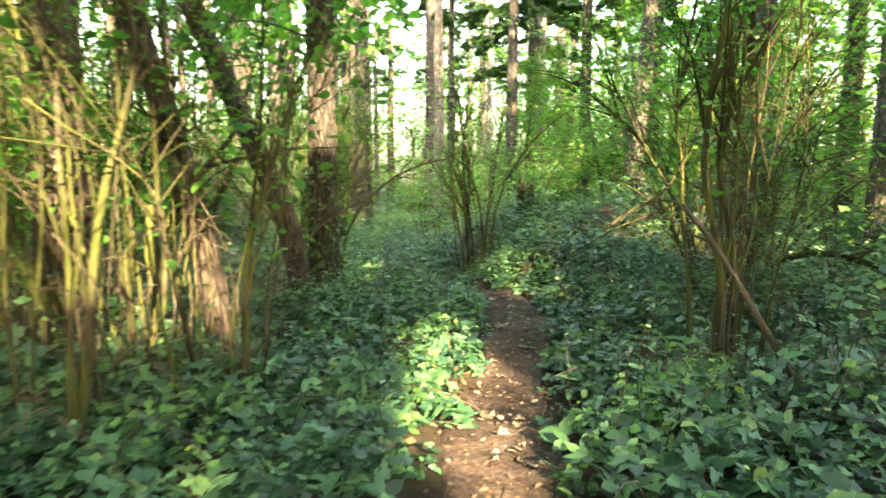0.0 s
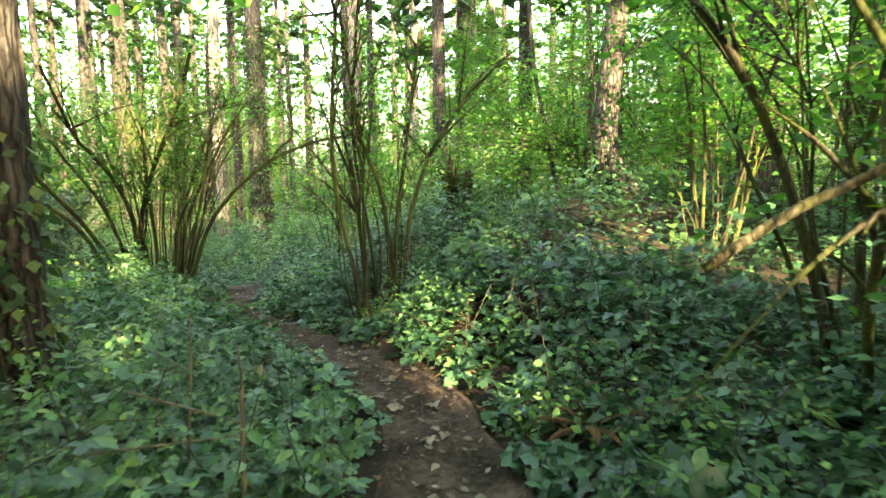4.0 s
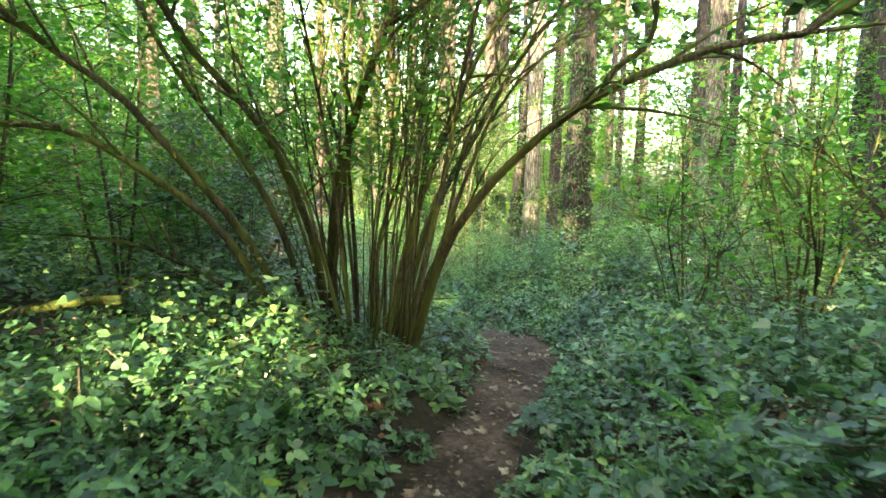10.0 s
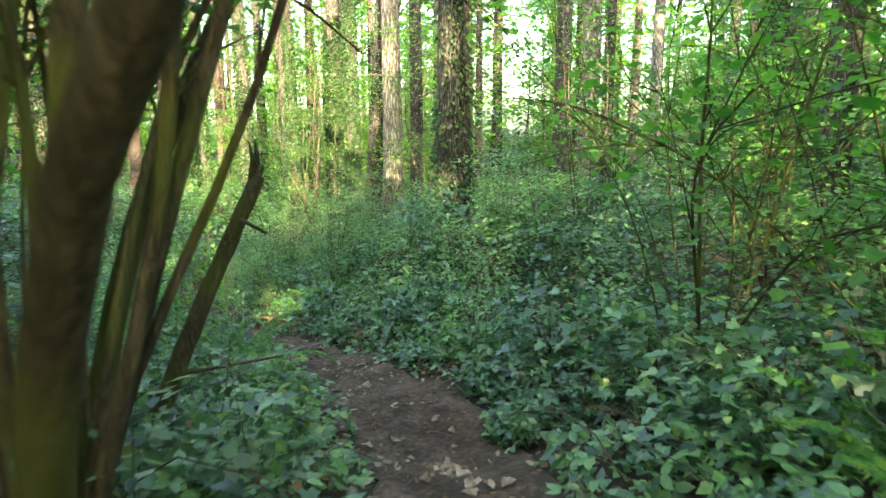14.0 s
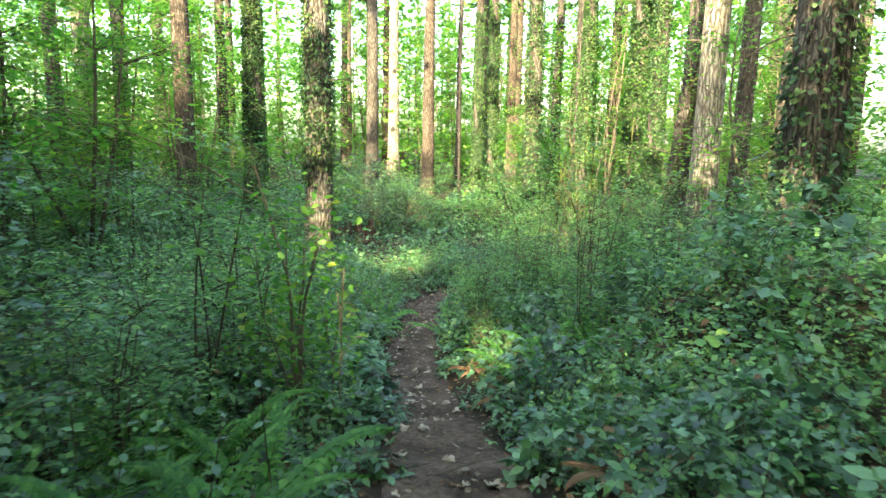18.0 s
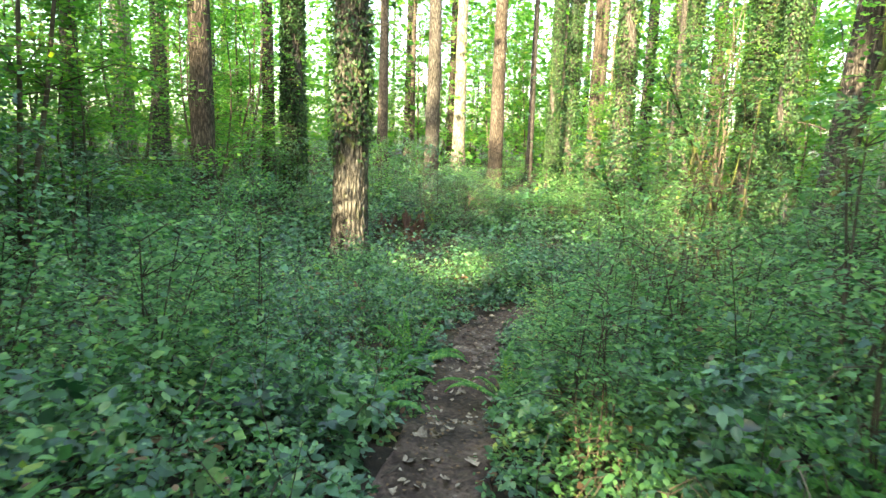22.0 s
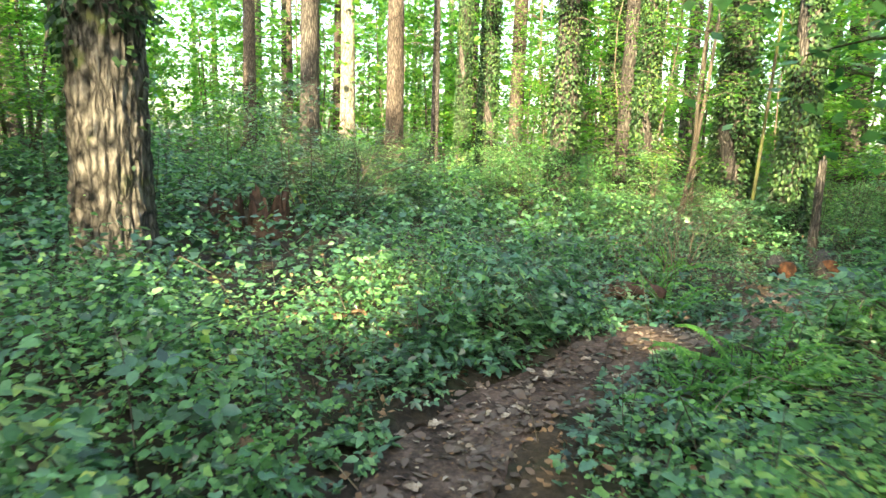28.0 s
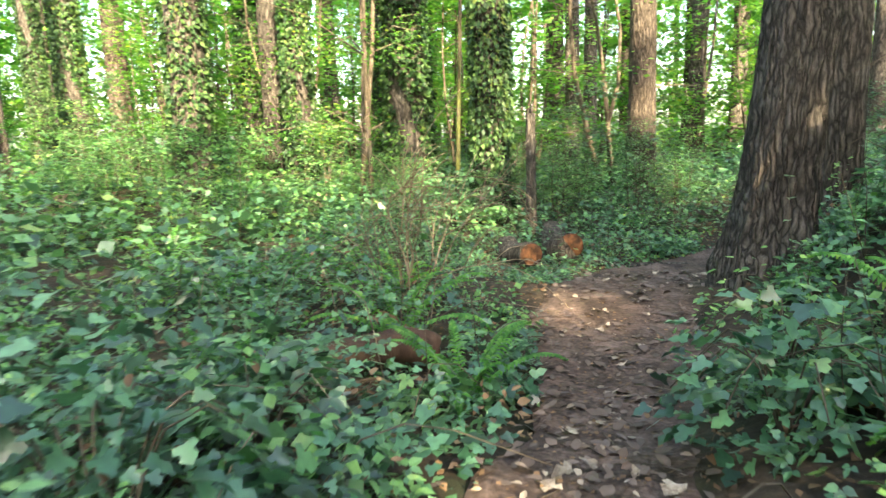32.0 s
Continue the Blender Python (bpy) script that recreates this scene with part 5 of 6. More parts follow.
def stump(label, x, y, r, h, seed, bark=ROT, moss=False):
    rng = np.random.default_rng(seed)
    t = thing("stump", label, "stump", at=(x, y, ground_z(x, y)))
    seg, rings = 40, 16
    a = np.linspace(0, 2 * np.pi, seg, endpoint=False)
    top = h * (0.8 + 0.25 * np.sin(a * 2 + 1) + 0.2 * rng.normal(size=seg))
    zz = np.linspace(-0.1, 1, rings)[:, None] * top[None]
    rad = r * (1 + 0.35 * np.exp(-np.clip(zz, 0, None) / 0.15)) * (1 + 0.06 * np.sin(a * 7)[None] + 0.03 * rng.normal(size=(rings, seg)))
    v = np.stack([rad * np.cos(a), rad * np.sin(a), zz], -1).reshape(-1, 3)
    inner = np.stack([0.72 * rad[-1] * np.cos(a), 0.72 * rad[-1] * np.sin(a), top * 0.9], -1)
    floor_ring = np.stack([0.6 * rad[-1] * np.cos(a), 0.6 * rad[-1] * np.sin(a), 0 * top + h * 0.45], -1)
    v = np.vstack([v, inner, floor_ring, [[0, 0, h * 0.42]]])
    i, j = np.meshgrid(np.arange(rings + 1), np.arange(seg), indexing="ij")
    k = (j + 1) % seg
    quads = np.stack([i * seg + j, i * seg + k, (i + 1) * seg + k, (i + 1) * seg + j], -1).reshape(-1, 4)
    j = np.arange(seg)
    tris = np.stack([(rings + 1) * seg + j, (rings + 1) * seg + (j + 1) % seg, np.full(seg, (rings + 2) * seg)], 1)
    part("wood", mesh("wood", v, quads, tris), bark, t, smooth=True)
    if moss:
        n = 1400
        aa, zt = rng.uniform(0, 2 * np.pi, n), rng.uniform(0.3, 1.05, n) ** 0.6 * h
        v, f = leaves(np.stack([r * 1.02 * np.cos(aa), r * 1.02 * np.sin(aa), zt * 0.95], 1), rng.uniform(0.02, 0.05, n), rng, LEAF_FAR, (-0.6, 1.0), heading=aa)
        part("moss", mesh("moss", v, f), MOSS, t, "yellow-green moss tufts")
    return t


log("short sawn log with an orange end lying beside the path", (-10.2, 40.85, 0.02), (-10.3, 41.85, 0), 0.16, 121)
log("dark sawn log with a weathered orange end", (-9.55, 41.4, 0.05), (-9.6, 42.5, 0), 0.19, 122)
log("thin crumbling log lying in leaf litter", (-9.2, 41.3, -0.03), (-8.0, 41.0, -0.03), 0.06, 123, BARK, False)
log("rotten red broken log half sunk in ivy", (-12.1, 36.75, 0.0), (-11.35, 36.95, 0.02), 0.13, 124, ROT, True)
log("mossy fallen branch lit by the sun", (-6.0, 15.42, -0.66 - ground_z(-6.0, 15.42)), (-5.42, 15.88, -0.6 - ground_z(-5.42, 15.88)), 0.045, 125, MOSS, False, "fallen_branch")
log("mossy fallen log under the brambles", (-7.6, 14.5, 0.1), (-6.0, 15.45, -0.67 - ground_z(-6.0, 15.45)), 0.05, 126, STEM, False)
stump("hollow rotten stump of dark red wood", -17.5, 35.9, 0.3, 0.62, 127)
stump("broken rotten stump standing beside another", -18.1, 35.5, 0.26, 0.5, 128)
stump("moss-topped tree stump on a low mound", 1.85, 14.1, 0.17, 0.85, 129, ROT, True)
stump("low decayed stump glowing in the sun", 2.15, 12.05, 0.10, 0.36, 130, DEAD)
stump("low mossy stump behind the brambles", 2.7, 12.9, 0.24, 0.28, 131, ROT, True)


def snag(label, x, y, r, h, seed, lean=(0, 0), bark=BARK):
    rng = np.random.default_rng(seed)
    t = thing("dead_snag", label, "dead tree", at=(x, y, ground_z(x, y)))
    p = curve([(0, 0, -0.1), (lean[0] * 0.5, lean[1] * 0.5, h * 0.5), (lean[0], lean[1], h)], 16)
    part("stem", Heap().add(*tube(p, np.linspace(r * 1.15, r * 0.85, 16), 12, 0.06, rng)).mesh("stem"), bark, t, smooth=True)
    for _ in range(5):
        q = p[-1] + np.array([*rng.normal(0, r * 0.6, 2), rng.uniform(0.05, 0.18)])
        part("splinter", Heap().add(*tube(np.array([p[-2], (p[-1] + q) / 2, q]), [r * 0.4, r * 0.3, 0.004], 5)).mesh("splinter"), bark, t)
    for _ in range(2):
        k = rng.integers(6, 14)
        e = p[k] + np.array([*rng.normal(0, 0.35, 2), rng.uniform(-0.15, 0.1)])
        part("stub", Heap().add(*tube(curve([p[k], (p[k] + e) / 2, e], 5), np.linspace(r * 0.25, 0.006, 5), 5)).mesh("stub"), bark, t)
    return t


snag("broken dead post of a young trunk", -9.85, 43.0, 0.085, 2.0, 132)
snag("slim mossy sapling trunk", -11.07, 43.1, 0.034, 4.6, 133, (0.2, 0.1), STEM)
snag("slanting broken mossy limb leaning over the brambles", -3.5, 17.9, 0.042, 1.35, 134, (0.45, 0.6), STEM)
snag("dry brown stalk standing in the ivy", 0.05, 7.4, 0.010, 0.62, 135, (0.02, 0.01), DEAD)
snag("dry pale stalk standing in the ivy", -0.28, 7.75, 0.008, 0.7, 136, (0.06, 0.03), DEAD)


# ---- ground cover ----
MOUNDS = [(-11.95, 33.55, 0.5, 0.62), (-12.15, 34.3, 0.55, 0.66), (-12.5, 33.0, 0.5, 0.55), (-12.0, 35.2, 0.5, 0.5), (-9.75, 35.3, 0.5, 0.6), (-9.3, 36.2, 0.5, 0.66),
          (-0.95, 20.0, 0.6, 0.75), (-1.6, 21.2, 0.6, 0.8), (-2.4, 22.0, 0.55, 0.75), (-3.1, 22.9, 0.5, 0.6), (-0.6, 18.6, 0.6, 0.7), (-3.1, 18.4, 0.45, 0.42), (-3.75, 19.5, 0.45, 0.45),
          (-12.9, 34.9, 0.6, 0.6), (-13.4, 33.9, 0.6, 0.6), (-9.2, 34.6, 0.5, 0.55), (-5.0, 24.6, 0.5, 0.6), (-6.2, 25.9, 0.45, 0.55), (-7.1, 27.0, 0.5, 0.55), (-6.3, 23.6, 0.42, 0.45), (-9.0, 26.9, 0.45, 0.5)]
CLEAR = [(-0.35, 17.6, 0.5), (-5.35, 24.9, 0.7), (-9.9, 33.0, 0.9), (-4.5, 21.0, 0.9), (-9.4, 27.25, 0.6), (-8.45, 28.0, 0.6), (-5.1, 25.9, 0.6), (-5.75, 21.75, 0.7), (0.2, 18.7, 0.6), (-0.1, 15.3, 0.6), (-9.65, 33.2, 0.8), (-11.7, 38.8, 0.7), (-4.1, 20.5, 0.5), (-10.2, 40.6, 1.5), (-11.7, 36.85, 0.6), (2.15, 12.05, 0.4), (2.7, 12.9, 0.4), (-5.7, 15.6, 0.5), (-17.6, 35.7, 0.9), (-2.9, 15.9, 0.5), (-8.2, 38.7, 0.8), (-1.9, 8.4, 0.5), (0.6, 12.0, 0.5), (-3.3, 16.8, 0.7), (-16.0, 32.2, 0.6), (-8.7, 40.7, 0.8)]


def open_spots(x, y):
    """Low plants thin out round logs, stumps and trunks: 0 to 1."""
    k = np.ones(len(x))
    for a, b, r in CLEAR:
        k *= np.clip((np.hypot(x - a, y - b) - 0.35 * r) / (0.9 * r), 0.12, 1)
    return k


def cover(name, label, material, clumps, each, box, near, away, height, size, shape, seed, thin=None, wide=(0.2, 0.46)):
    """Low plants on both sides of the trail: domed clumps of leaves with dark gaps between them, as one tangle."""
    rng = np.random.default_rng(seed)
    x, y = scatter(rng, clumps, *box)
    d = off_trail(x, y)
    ok = (d > near + 0.1) & (d < away)
    if thin is not None:
        ok &= thin(x, y, d, rng)
    x, y, d = x[ok], y[ok], d[ok]
    k = open_spots(x, y)
    h = height(x, y, d) * rng.uniform(0.65, 1.25, len(x)) * k
    r = rng.uniform(*wide, len(x)) * np.clip(0.55 + 0.5 * d, 0.5, 1.1)
    s = size * rng.uniform(0.65, 1.35, len(x)) * (0.6 + 0.4 * k)
    m = rng.integers(int(each * 0.6), int(each * 1.4) + 1, len(x))
    i = np.repeat(np.arange(len(x)), m)
    n = len(i)
    a, u, f = rng.uniform(0, 2 * np.pi, n), rng.uniform(0, 1, n), rng.uniform(0.25, 1, n) ** 0.4
    c = np.sqrt(1 - u * u)
    px, py = x[i] + r[i] * c * f * np.cos(a), y[i] + r[i] * c * f * np.sin(a)
    keep = off_trail(px, py) > near - 0.04
    i, a, u, f, px, py = i[keep], a[keep], u[keep], f[keep], px[keep], py[keep]
    pz = land_at(px, py) + 0.012 + h[i] * u * f
    v, t = leaves(np.stack([px, py, pz], 1), s[i] * rng.uniform(0.35, 1.2, len(i)), rng, shape, (-0.75, 0.5), heading=a, roll=0.5)
    return tagged(part(name, mesh(name, v, t), material), label, "undergrowth", kind="stuff")


def low_ivy(x, y, d):
    return 0.10 + np.clip(d / 1.2, 0, 1) * (0.20 + 0.09 * wavy(x, y, 0.8, 1)) + np.clip(d - 2, 0, 3) * 0.06


def high_bramble(x, y, d):
    return 0.14 + np.clip(d / 0.9, 0, 1) * (0.5 + 0.24 * wavy(x, y, 1.1, 3)) + np.clip(d - 1, 0, 3) * 0.08


def patches(size, cut, seed):
    return lambda x, y, d, rng: wavy(x, y, size, seed) + rng.normal(0, 0.25, len(x)) > cut


cover("ivy_cover", "low glossy ivy carpeting the ground beside the path", IVY, 1900, 50, (-6, 7, 0.6, 12.5), -0.02, 3.2, low_ivy, 0.092, LEAF_FINE, 141)
cover("bramble_cover", "green ground plants scattered through the ivy", BRAMBLE, 800, 18, (-6, 7, 1.0, 12.5), 0.0, 3.2, lambda x, y, d: low_ivy(x, y, d) * 1.6, 0.10, LEAF_TRIPLE, 140)
cover("nettle_cover", "knee-high leafy plants in the thin shade of hazels", BRAMBLE, 520, 34, (-5, 0.7, 7.0, 14.5), 0.15, 3.0, lambda x, y, d: 0.18 + 0.5 * np.clip(d / 0.8, 0, 1) * (1 + 0.4 * wavy(x, y, 0.7, 4)), 0.07, LEAF_TRIPLE, 131, wide=(0.16, 0.36))
cover("nettle_cover", "bright leafy plants at the foot of the hazels", LACE, 260, 40, (-4.2, 1.9, 8.0, 15.6), 0.1, 2.6, lambda x, y, d: 0.2 + 0.5 * np.clip(d / 0.8, 0, 1) * (1 + 0.5 * wavy(x, y, 0.6, 9)), 0.062, LEAF_OVAL, 132, thin=patches(0.9, 0.0, 14), wide=(0.16, 0.34))
cover("bramble_cover", "dark green brambles crowding the path edge", BRAMBLE, 2700, 40, (-9, 5, 11.5, 27), -0.03, 1.3, high_bramble, 0.080, LEAF_TRIPLE, 142)
cover("bramble_cover", "thick brambles beyond the path edge", BRAMBLE, 2700, 50, (-9, 5, 11.5, 27), 1.2, 2.9, high_bramble, 0.09, LEAF_FAR, 139)
cover("bramble_cover", "brambles and ivy crowding the path edge", BRAMBLE, 2500, 40, (-16, -5, 26, 42), -0.03, 1.4, lambda x, y, d: high_bramble(x, y, d) * np.where(y > 31, 0.75, 1.0), 0.076, LEAF_TRIPLE, 143, thin=patches(0.55, -0.1, 21))
cover("bramble_cover", "thick brambles beyond the path edge", BRAMBLE, 2500, 50, (-16, -5, 26, 42), 1.3, 2.9, high_bramble, 0.08, LEAF_OVAL, 138, thin=patches(0.8, -0.3, 22))
cover("bramble_cover", "brambles closing over the path ahead", BRAMBLE, 1500, 40, (-16, 4, 41, 50), 0.0, 2.8, high_bramble, 0.085, LEAF_FAR, 136)
cover("dead_leaves", "withered brown leaves caught among the brambles", LITTER_DARK, 2600, 15, (-17, 3, 12, 43), 0.0, 2.6, lambda x, y, d: high_bramble(x, y, d) * 1.0, 0.06, LEAF_OVAL, 135, thin=patches(1.1, -0.1, 31))
cover("dead_leaves", "withered brown leaves caught in the ivy", LITTER_DARK, 700, 12, (-6, 7, 1, 12.5), 0.0, 3.0, lambda x, y, d: low_ivy(x, y, d) * 1.1, 0.06, LEAF_OVAL, 134, thin=patches(1.1, 0.1, 32))
cover("ivy_cover", "ivy behind the start of the path", IVY, 1700, 26, (-10, 10, -14, 1.2), 0.0, 8.0, low_ivy, 0.12, LEAF_FAR, 133)
cover("ivy_cover", "patches of broad ivy leaves among the brambles", IVY, 4600, 34, (-17, 6, 11.5, 43), 0.0, 2.4, high_bramble, 0.078, LEAF_FINE, 144, thin=patches(1.7, 0.25, 5))
cover("nettle_cover", "bright small-leaved plants catching the light", LACE, 5200, 50, (-17, 6, 3, 43), 0.05, 3.4, lambda x, y, d: high_bramble(x, y, d) * 1.15, 0.055, LEAF_FAR, 145, thin=patches(1.3, 0.1, 7))
cover("nettle_cover", "lush light green small-leaved plants beside the path", LACE, 2600, 62, (-14, -2, 18.5, 32), 0.25, 2.6, lambda x, y, d: high_bramble(x, y, d) * 1.3, 0.05, LEAF_FAR, 137, thin=patches(1.6, -0.35, 11))
cover("bramble_cover", "brambles spreading under the trees", BRAMBLE, 6200, 40, (-24, 14, -2, 50), 2.6, 8.5, high_bramble, 0.125, LEAF_FAR, 146)
cover("ivy_cover", "ivy and brambles deeper in the wood", IVY, 4200, 24, (-40, 25, -5, 70), 7.0, 24.0, lambda x, y, d: 0.5 + 0.3 * wavy(x, y, 1.9, 6), 0.24, LEAF_FAR, 147, wide=(0.4, 0.9))
cover("bramble_cover", "pale green undergrowth deeper in the wood", LACE, 5200, 26, (-45, 28, 0, 80), 6.0, 32.0, lambda x, y, d: 0.9 + 0.6 * wavy(x, y, 2.3, 8), 0.2, LEAF_FAR, 148, thin=patches(2.1, -0.2, 9), wide=(0.4, 1.0))


def mound(x, y, wide, high, seed, material=BRAMBLE, size=0.085, n=420):
    """A bramble bush: arching canes under a dome of leaves."""
    rng = np.random.default_rng(seed)
    t = thing("bramble_bush", "dense rounded bramble bush with broad dull green leaves", "shrub", "bramble bushes", (x, y, ground_z(x, y)))
    a = rng.uniform(0, 2 * np.pi, n)
    u, f = rng.uniform(0, 1, n), rng.uniform(0.3, 1, n) ** 0.35
    lump = 1 + 0.22 * np.sin(a * 3 + seed) + 0.15 * np.sin(a * 5 + u * 6)
    c = np.sqrt(1 - u * u) * lump
    v, tr = leaves(np.stack([wide * c * f * np.cos(a), wide * c * f * np.sin(a), 0.03 + high * u * f * lump], 1), size * rng.uniform(0.4, 1.2, n), rng, LEAF_FINE if material == IVY else LEAF_TRIPLE if material == BRAMBLE else LEAF_OVAL, (-0.8, 0.45), heading=a, roll=0.5)
    part("foliage", mesh("foliage", v, tr), material, t)
    for k in range(9):
        b = rng.uniform(0, 2 * np.pi)
        d = np.array([np.cos(b), np.sin(b), 0]) * wide
        p = curve([(0, 0, -0.05), d * 0.4 + [0, 0, high * 0.9], d * 0.95 + [0, 0, high * rng.uniform(0.1, 0.6)]], 8)
        part("cane", Heap().add(*tube(p, np.linspace(0.006, 0.003, 8), 4)).mesh("cane"), TWIG, t)


for k, (x, y, w, h) in enumerate(MOUNDS):
    mound(x, y, w, h, 170 + k, (BRAMBLE, IVY, LACE)[k % 3], (0.096, 0.082, 0.056)[k % 3], int((300, 480, 520)[k % 3] * w / 0.5))


def far_woods():
    """The wood goes on: sprays of leaves between the far trunks."""
    rng = np.random.default_rng(149)
    n = 215000
    a, r = rng.uniform(-0.2, math.pi + 0.2, n), rng.uniform(40, 92, n)
    x, y = -8 + r * np.cos(a), 22 + r * np.sin(a)
    z = rng.uniform(0, 1, n) ** 0.95 * 22 - 3.5
    keep = wavy(x, y, 5.0, 3) + wavy(x + z, y - z, 2.6, 8) + rng.normal(0, 0.3, n) > 0.3 * z / 16 - 0.62
    v, f = leaves(np.stack([x, y, z], 1)[keep], rng.uniform(0.28, 0.62, keep.sum()), rng, LEAF_FAR, (-0.5, 0.3))
    tagged(part("far_woods", mesh("far_woods", v, f), MAPLE), "sunlit green leaves of the wood beyond", "foliage", kind="stuff")


far_woods()


def brown_litter():
    rng = np.random.default_rng(150)
    x, y = scatter(rng, 64000, -17, 6, 1, 43)
    d = off_trail(x, y)
    ok = (d > -0.12) & (d < 2.2) & (rng.uniform(0, 1, len(d)) < 0.75)
    x, y = x[ok], y[ok]
    v, f = leaves(np.stack([x, y, land_at(x, y) + 0.015], 1), rng.uniform(0.03, 0.075, len(x)), rng, LEAF_MID, (-0.3, 0.4), roll=0.4)
    tagged(part("leaf_litter", mesh("leaf_litter", v, f), LITTER_DARK), "brown dead leaves lying under the plants", "leaf litter", kind="stuff")


brown_litter()


def canes():
    """Arching bramble canes and dead stalks in the tangle."""
    rng = np.random.default_rng(151)
    for name, label, mat, n in (("bramble_canes", "thin brown arching bramble canes", TWIG, 560), ("dead_stalks", "dry bleached stalks and fallen twigs", DEAD, 170)):
        heap = Heap()
        x, y = scatter(rng, n * 4, -17, 6, 2, 43)
        d = off_trail(x, y)
        ok = (d > 0.05) & (d < 3.5)
        x, y, d = x[ok][:n], y[ok][:n], d[ok][:n]
        z = land_at(x, y)
        h = high_bramble(x, y, d)
        for k in range(len(x)):
            a, l = rng.uniform(0, 2 * np.pi), rng.uniform(0.3, 1.1)
            e = np.array([np.cos(a) * l, np.sin(a) * l, 0])
            b = np.array([x[k], y[k], z[k]])
            p = curve([b, b + e * 0.35 + [0, 0, h[k] * rng.uniform(0.7, 1.25)], b + e + [0, 0, h[k] * rng.uniform(0.1, 0.8)]], 7)
            heap.add(*tube(p, np.linspace(0.0055, 0.002, 7), 3))
        tagged(part(name, heap.mesh(name), mat), label, "undergrowth", kind="stuff")


canes()


def stalks():
    """Upright stalks with leaves in pairs, thinning towards the tip."""
    rng = np.random.default_rng(152)
    n = 900
    x, y = scatter(rng, n * 3, -15, 4, 3.5, 42)
    d = off_trail(x, y)
    ok = (d > 0.15) & (d < 2.4) & (wavy(x, y, 1.4, 12) > -0.2)
    x, y = x[ok][:n], y[ok][:n]
    z = land_at(x, y)
    stems, at, way, size = Heap(), [], [], []
    for k in range(len(x)):
        h = rng.uniform(0.35, 0.95)
        b = np.array([x[k], y[k], z[k]])
        tip = b + [*rng.normal(0, 0.13 * h, 2), h]
        p = curve([b, (b + tip) / 2 + [*rng.normal(0, 0.03, 2), 0], tip], 7)
        stems.add(*tube(p, np.linspace(0.0045, 0.0016, 7), 3))
        a = rng.uniform(0, 6.28)
        for i in range(2, 7):
            for s in (0, 1):
                at.append(p[i])
                way.append(a + 1.6 * i + 3.14 * s)
                size.append((0.125 - 0.014 * i) * rng.uniform(0.7, 1.2))
    v, f = leaves(np.array(at), np.array(size), rng, LEAF_OVAL, (-0.35, 0.35), heading=np.array(way), roll=0.25)
    tagged(part("nettle_leaves", mesh("nettle_leaves", v, f), BRAMBLE), "paired green leaves on upright stalks", "undergrowth", kind="stuff")
    tagged(part("nettle_stalks", stems.mesh("nettle_stalks"), TWIG), "thin upright green-brown stalks", "undergrowth", kind="stuff")


stalks()


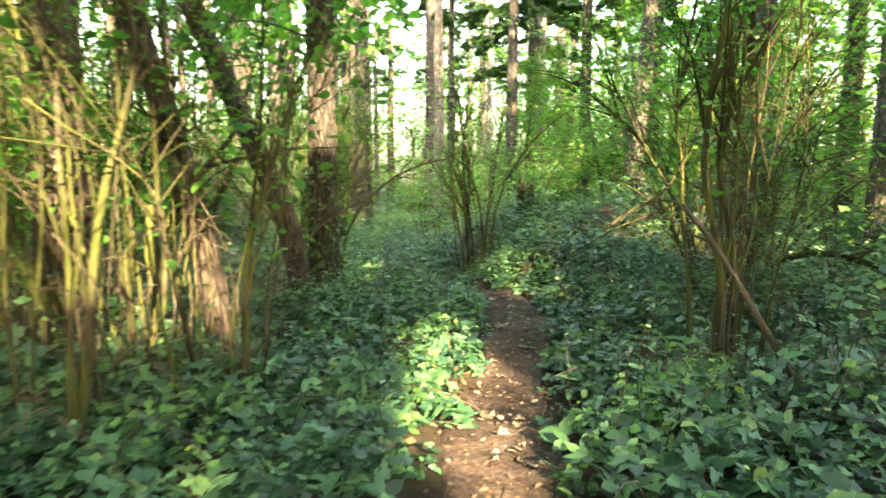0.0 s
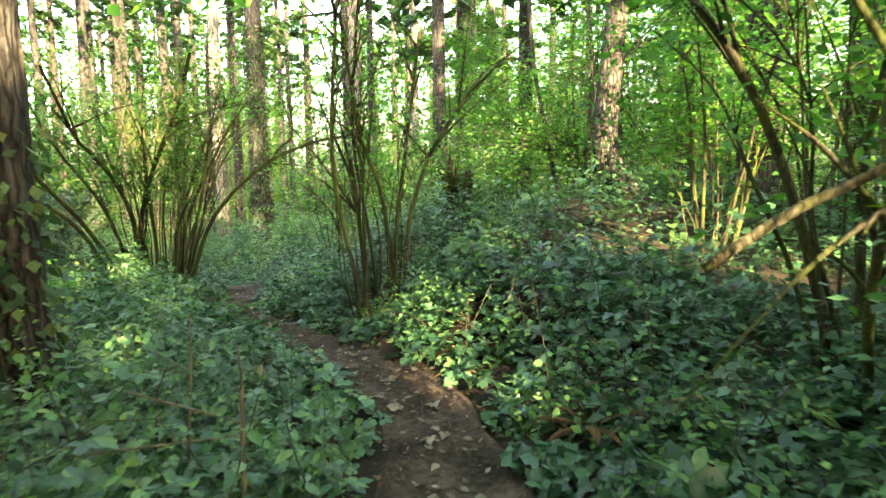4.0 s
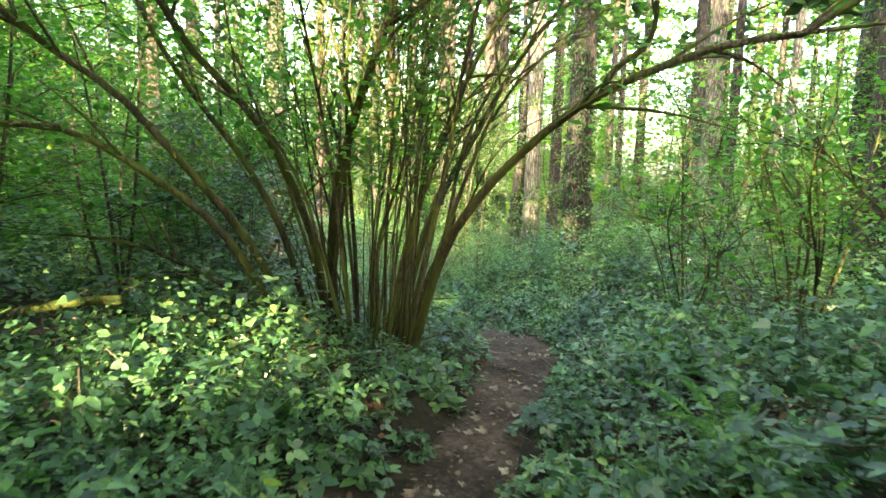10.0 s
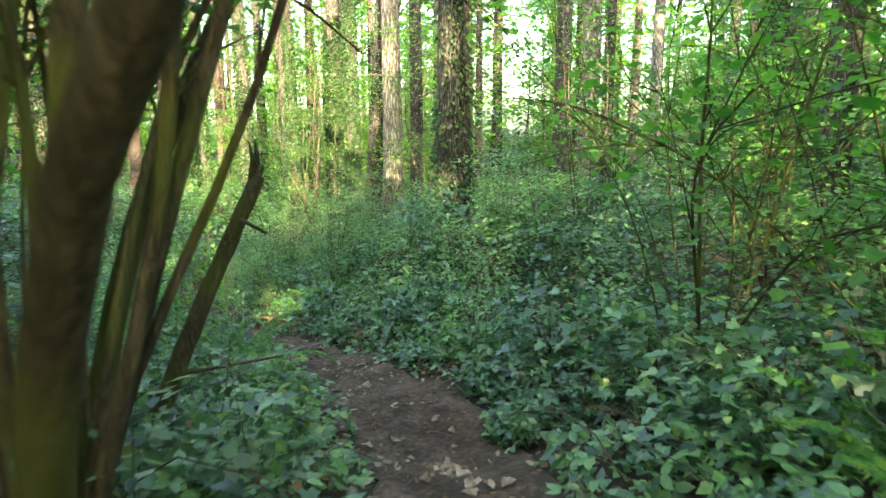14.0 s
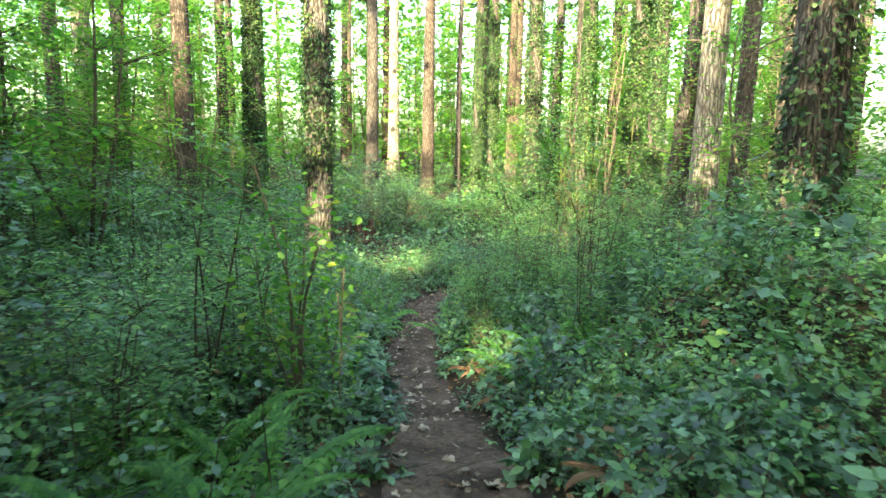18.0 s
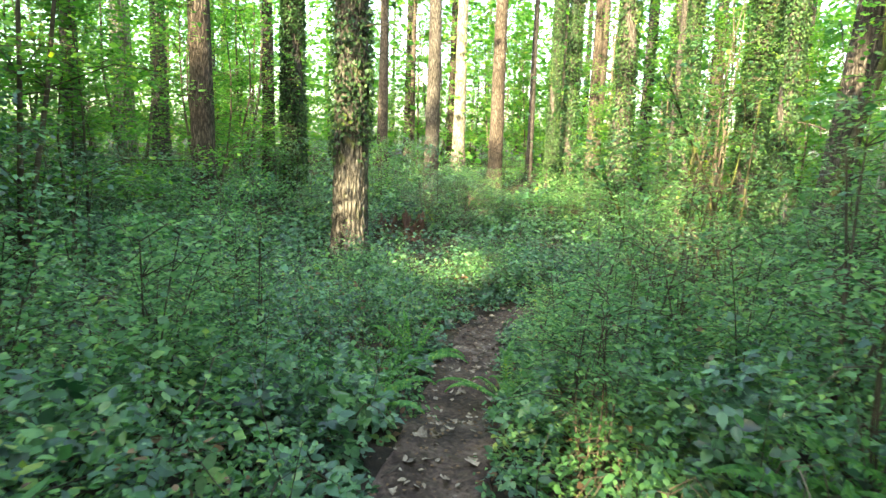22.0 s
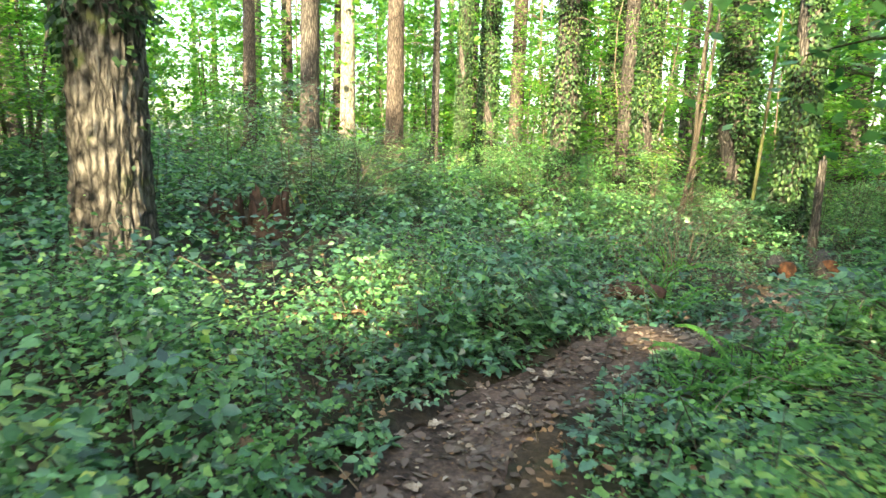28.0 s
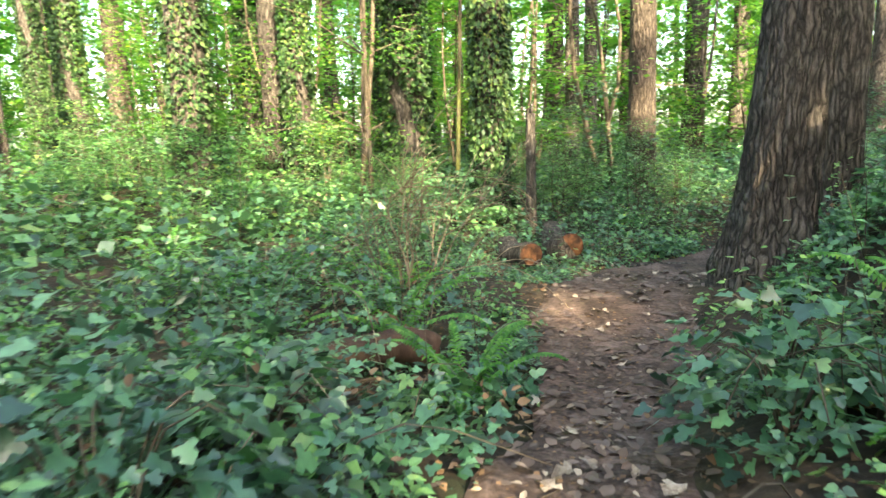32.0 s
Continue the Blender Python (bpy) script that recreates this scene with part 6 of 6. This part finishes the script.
# ---- litter on the trail ----
def litter():
    rng = np.random.default_rng(161)
    shapes = []
    for k in range(5):
        v, f = LEAF_FINE
        v = v * np.array([rng.uniform(0.8, 1.3), 1, 1]) + np.stack([0 * v[:, 0], 0 * v[:, 0], 0.10 * rng.normal(size=len(v)) + 0.25 * v[:, 0] ** 2], 1)
        me = mesh("leaf", v - [0, 0.5, 0], f)
        me.materials.append(LITTER)
        shapes.append(me)
    n, w = path_z.shape
    rows = np.where((path_xy[:, 7, 1] > 2.0) & (path_xy[:, 7, 1] < 40.5))[0]
    for k in range(298):
        i, j = rng.choice(rows), int(np.clip(rng.normal(7, 3.4), 1, 13))
        x, y = path_xy[i, j] + rng.normal(0, 0.03, 2)
        ob = new("leaf", shapes[k % 5])
        ob.parent = PATHWAY
        s = rng.uniform(0.045, 0.095)
        ob.matrix_basis = pose(x, y, path_z[i, j] + 0.012, rng.uniform(-16, 16), rng.uniform(-16, 16), rng.uniform(0, 360)) @ Matrix.Diagonal((s, s, s, 1))
    m = 4600
    i, j = rng.choice(rows, m), np.clip(rng.normal(7, 4.2, m), 0, 14).astype(int)
    pts = np.column_stack([path_xy[i, j] + rng.normal(0, 0.06, (m, 2)), path_z[i, j] + 0.008])
    v, f = leaves(pts, rng.uniform(0.012, 0.042, m), rng, LEAF_FAR, (-0.25, 0.25), roll=0.2)
    tagged(part("leaf_crumbs", mesh("leaf_crumbs", v, f), LITTER_DARK), "broken dry leaf bits scattered on the earth", "leaf litter", kind="stuff")
    m = 1500
    i, j = rng.choice(rows, m), np.clip(rng.normal(7, 5.0, m), 0, 14).astype(int)
    pts = np.column_stack([path_xy[i, j] + rng.normal(0, 0.08, (m, 2)), path_z[i, j] + 0.014])
    v, f = leaves(pts, rng.uniform(0.03, 0.07, m), rng, LEAF_OVAL, (-0.25, 0.3), roll=0.35)
    tagged(part("fallen_leaves", mesh("fallen_leaves", v, f), LITTER), "small pale dry leaves strewn over the path", "leaf litter", kind="stuff")
    late = rows[path_xy[rows, 7, 1] > 29]
    m = 1300
    i, j = rng.choice(late, m), rng.integers(0, 15, m)
    pts = np.column_stack([path_xy[i, j] + rng.normal(0, 0.1, (m, 2)), path_z[i, j] + 0.016])
    v, f = leaves(pts, rng.uniform(0.05, 0.11, m), rng, LEAF_OVAL, (-0.2, 0.3), roll=0.35)
    tagged(part("fallen_leaves", mesh("fallen_leaves", v, f), LITTER_GREY), "grey-brown trodden leaves covering the earth", "leaf litter", kind="stuff")
    heap = Heap()
    for _ in range(240):
        i, j = rng.choice(rows), rng.integers(0, 15)
        b = np.array([*path_xy[i, j], path_z[i, j] + 0.008])
        a, l = rng.uniform(0, 2 * np.pi), rng.uniform(0.06, 0.3)
        e = np.array([np.cos(a) * l, np.sin(a) * l, 0.006])
        heap.add(*tube(np.array([b - e / 2, b + [0.01, 0.01, 0.006], b + e / 2]), [0.003, 0.0035, 0.002], 4))
    tagged(part("twig_litter", heap.mesh("twig_litter"), TWIG), "small broken twigs lying on the path", "leaf litter", kind="stuff")


litter()
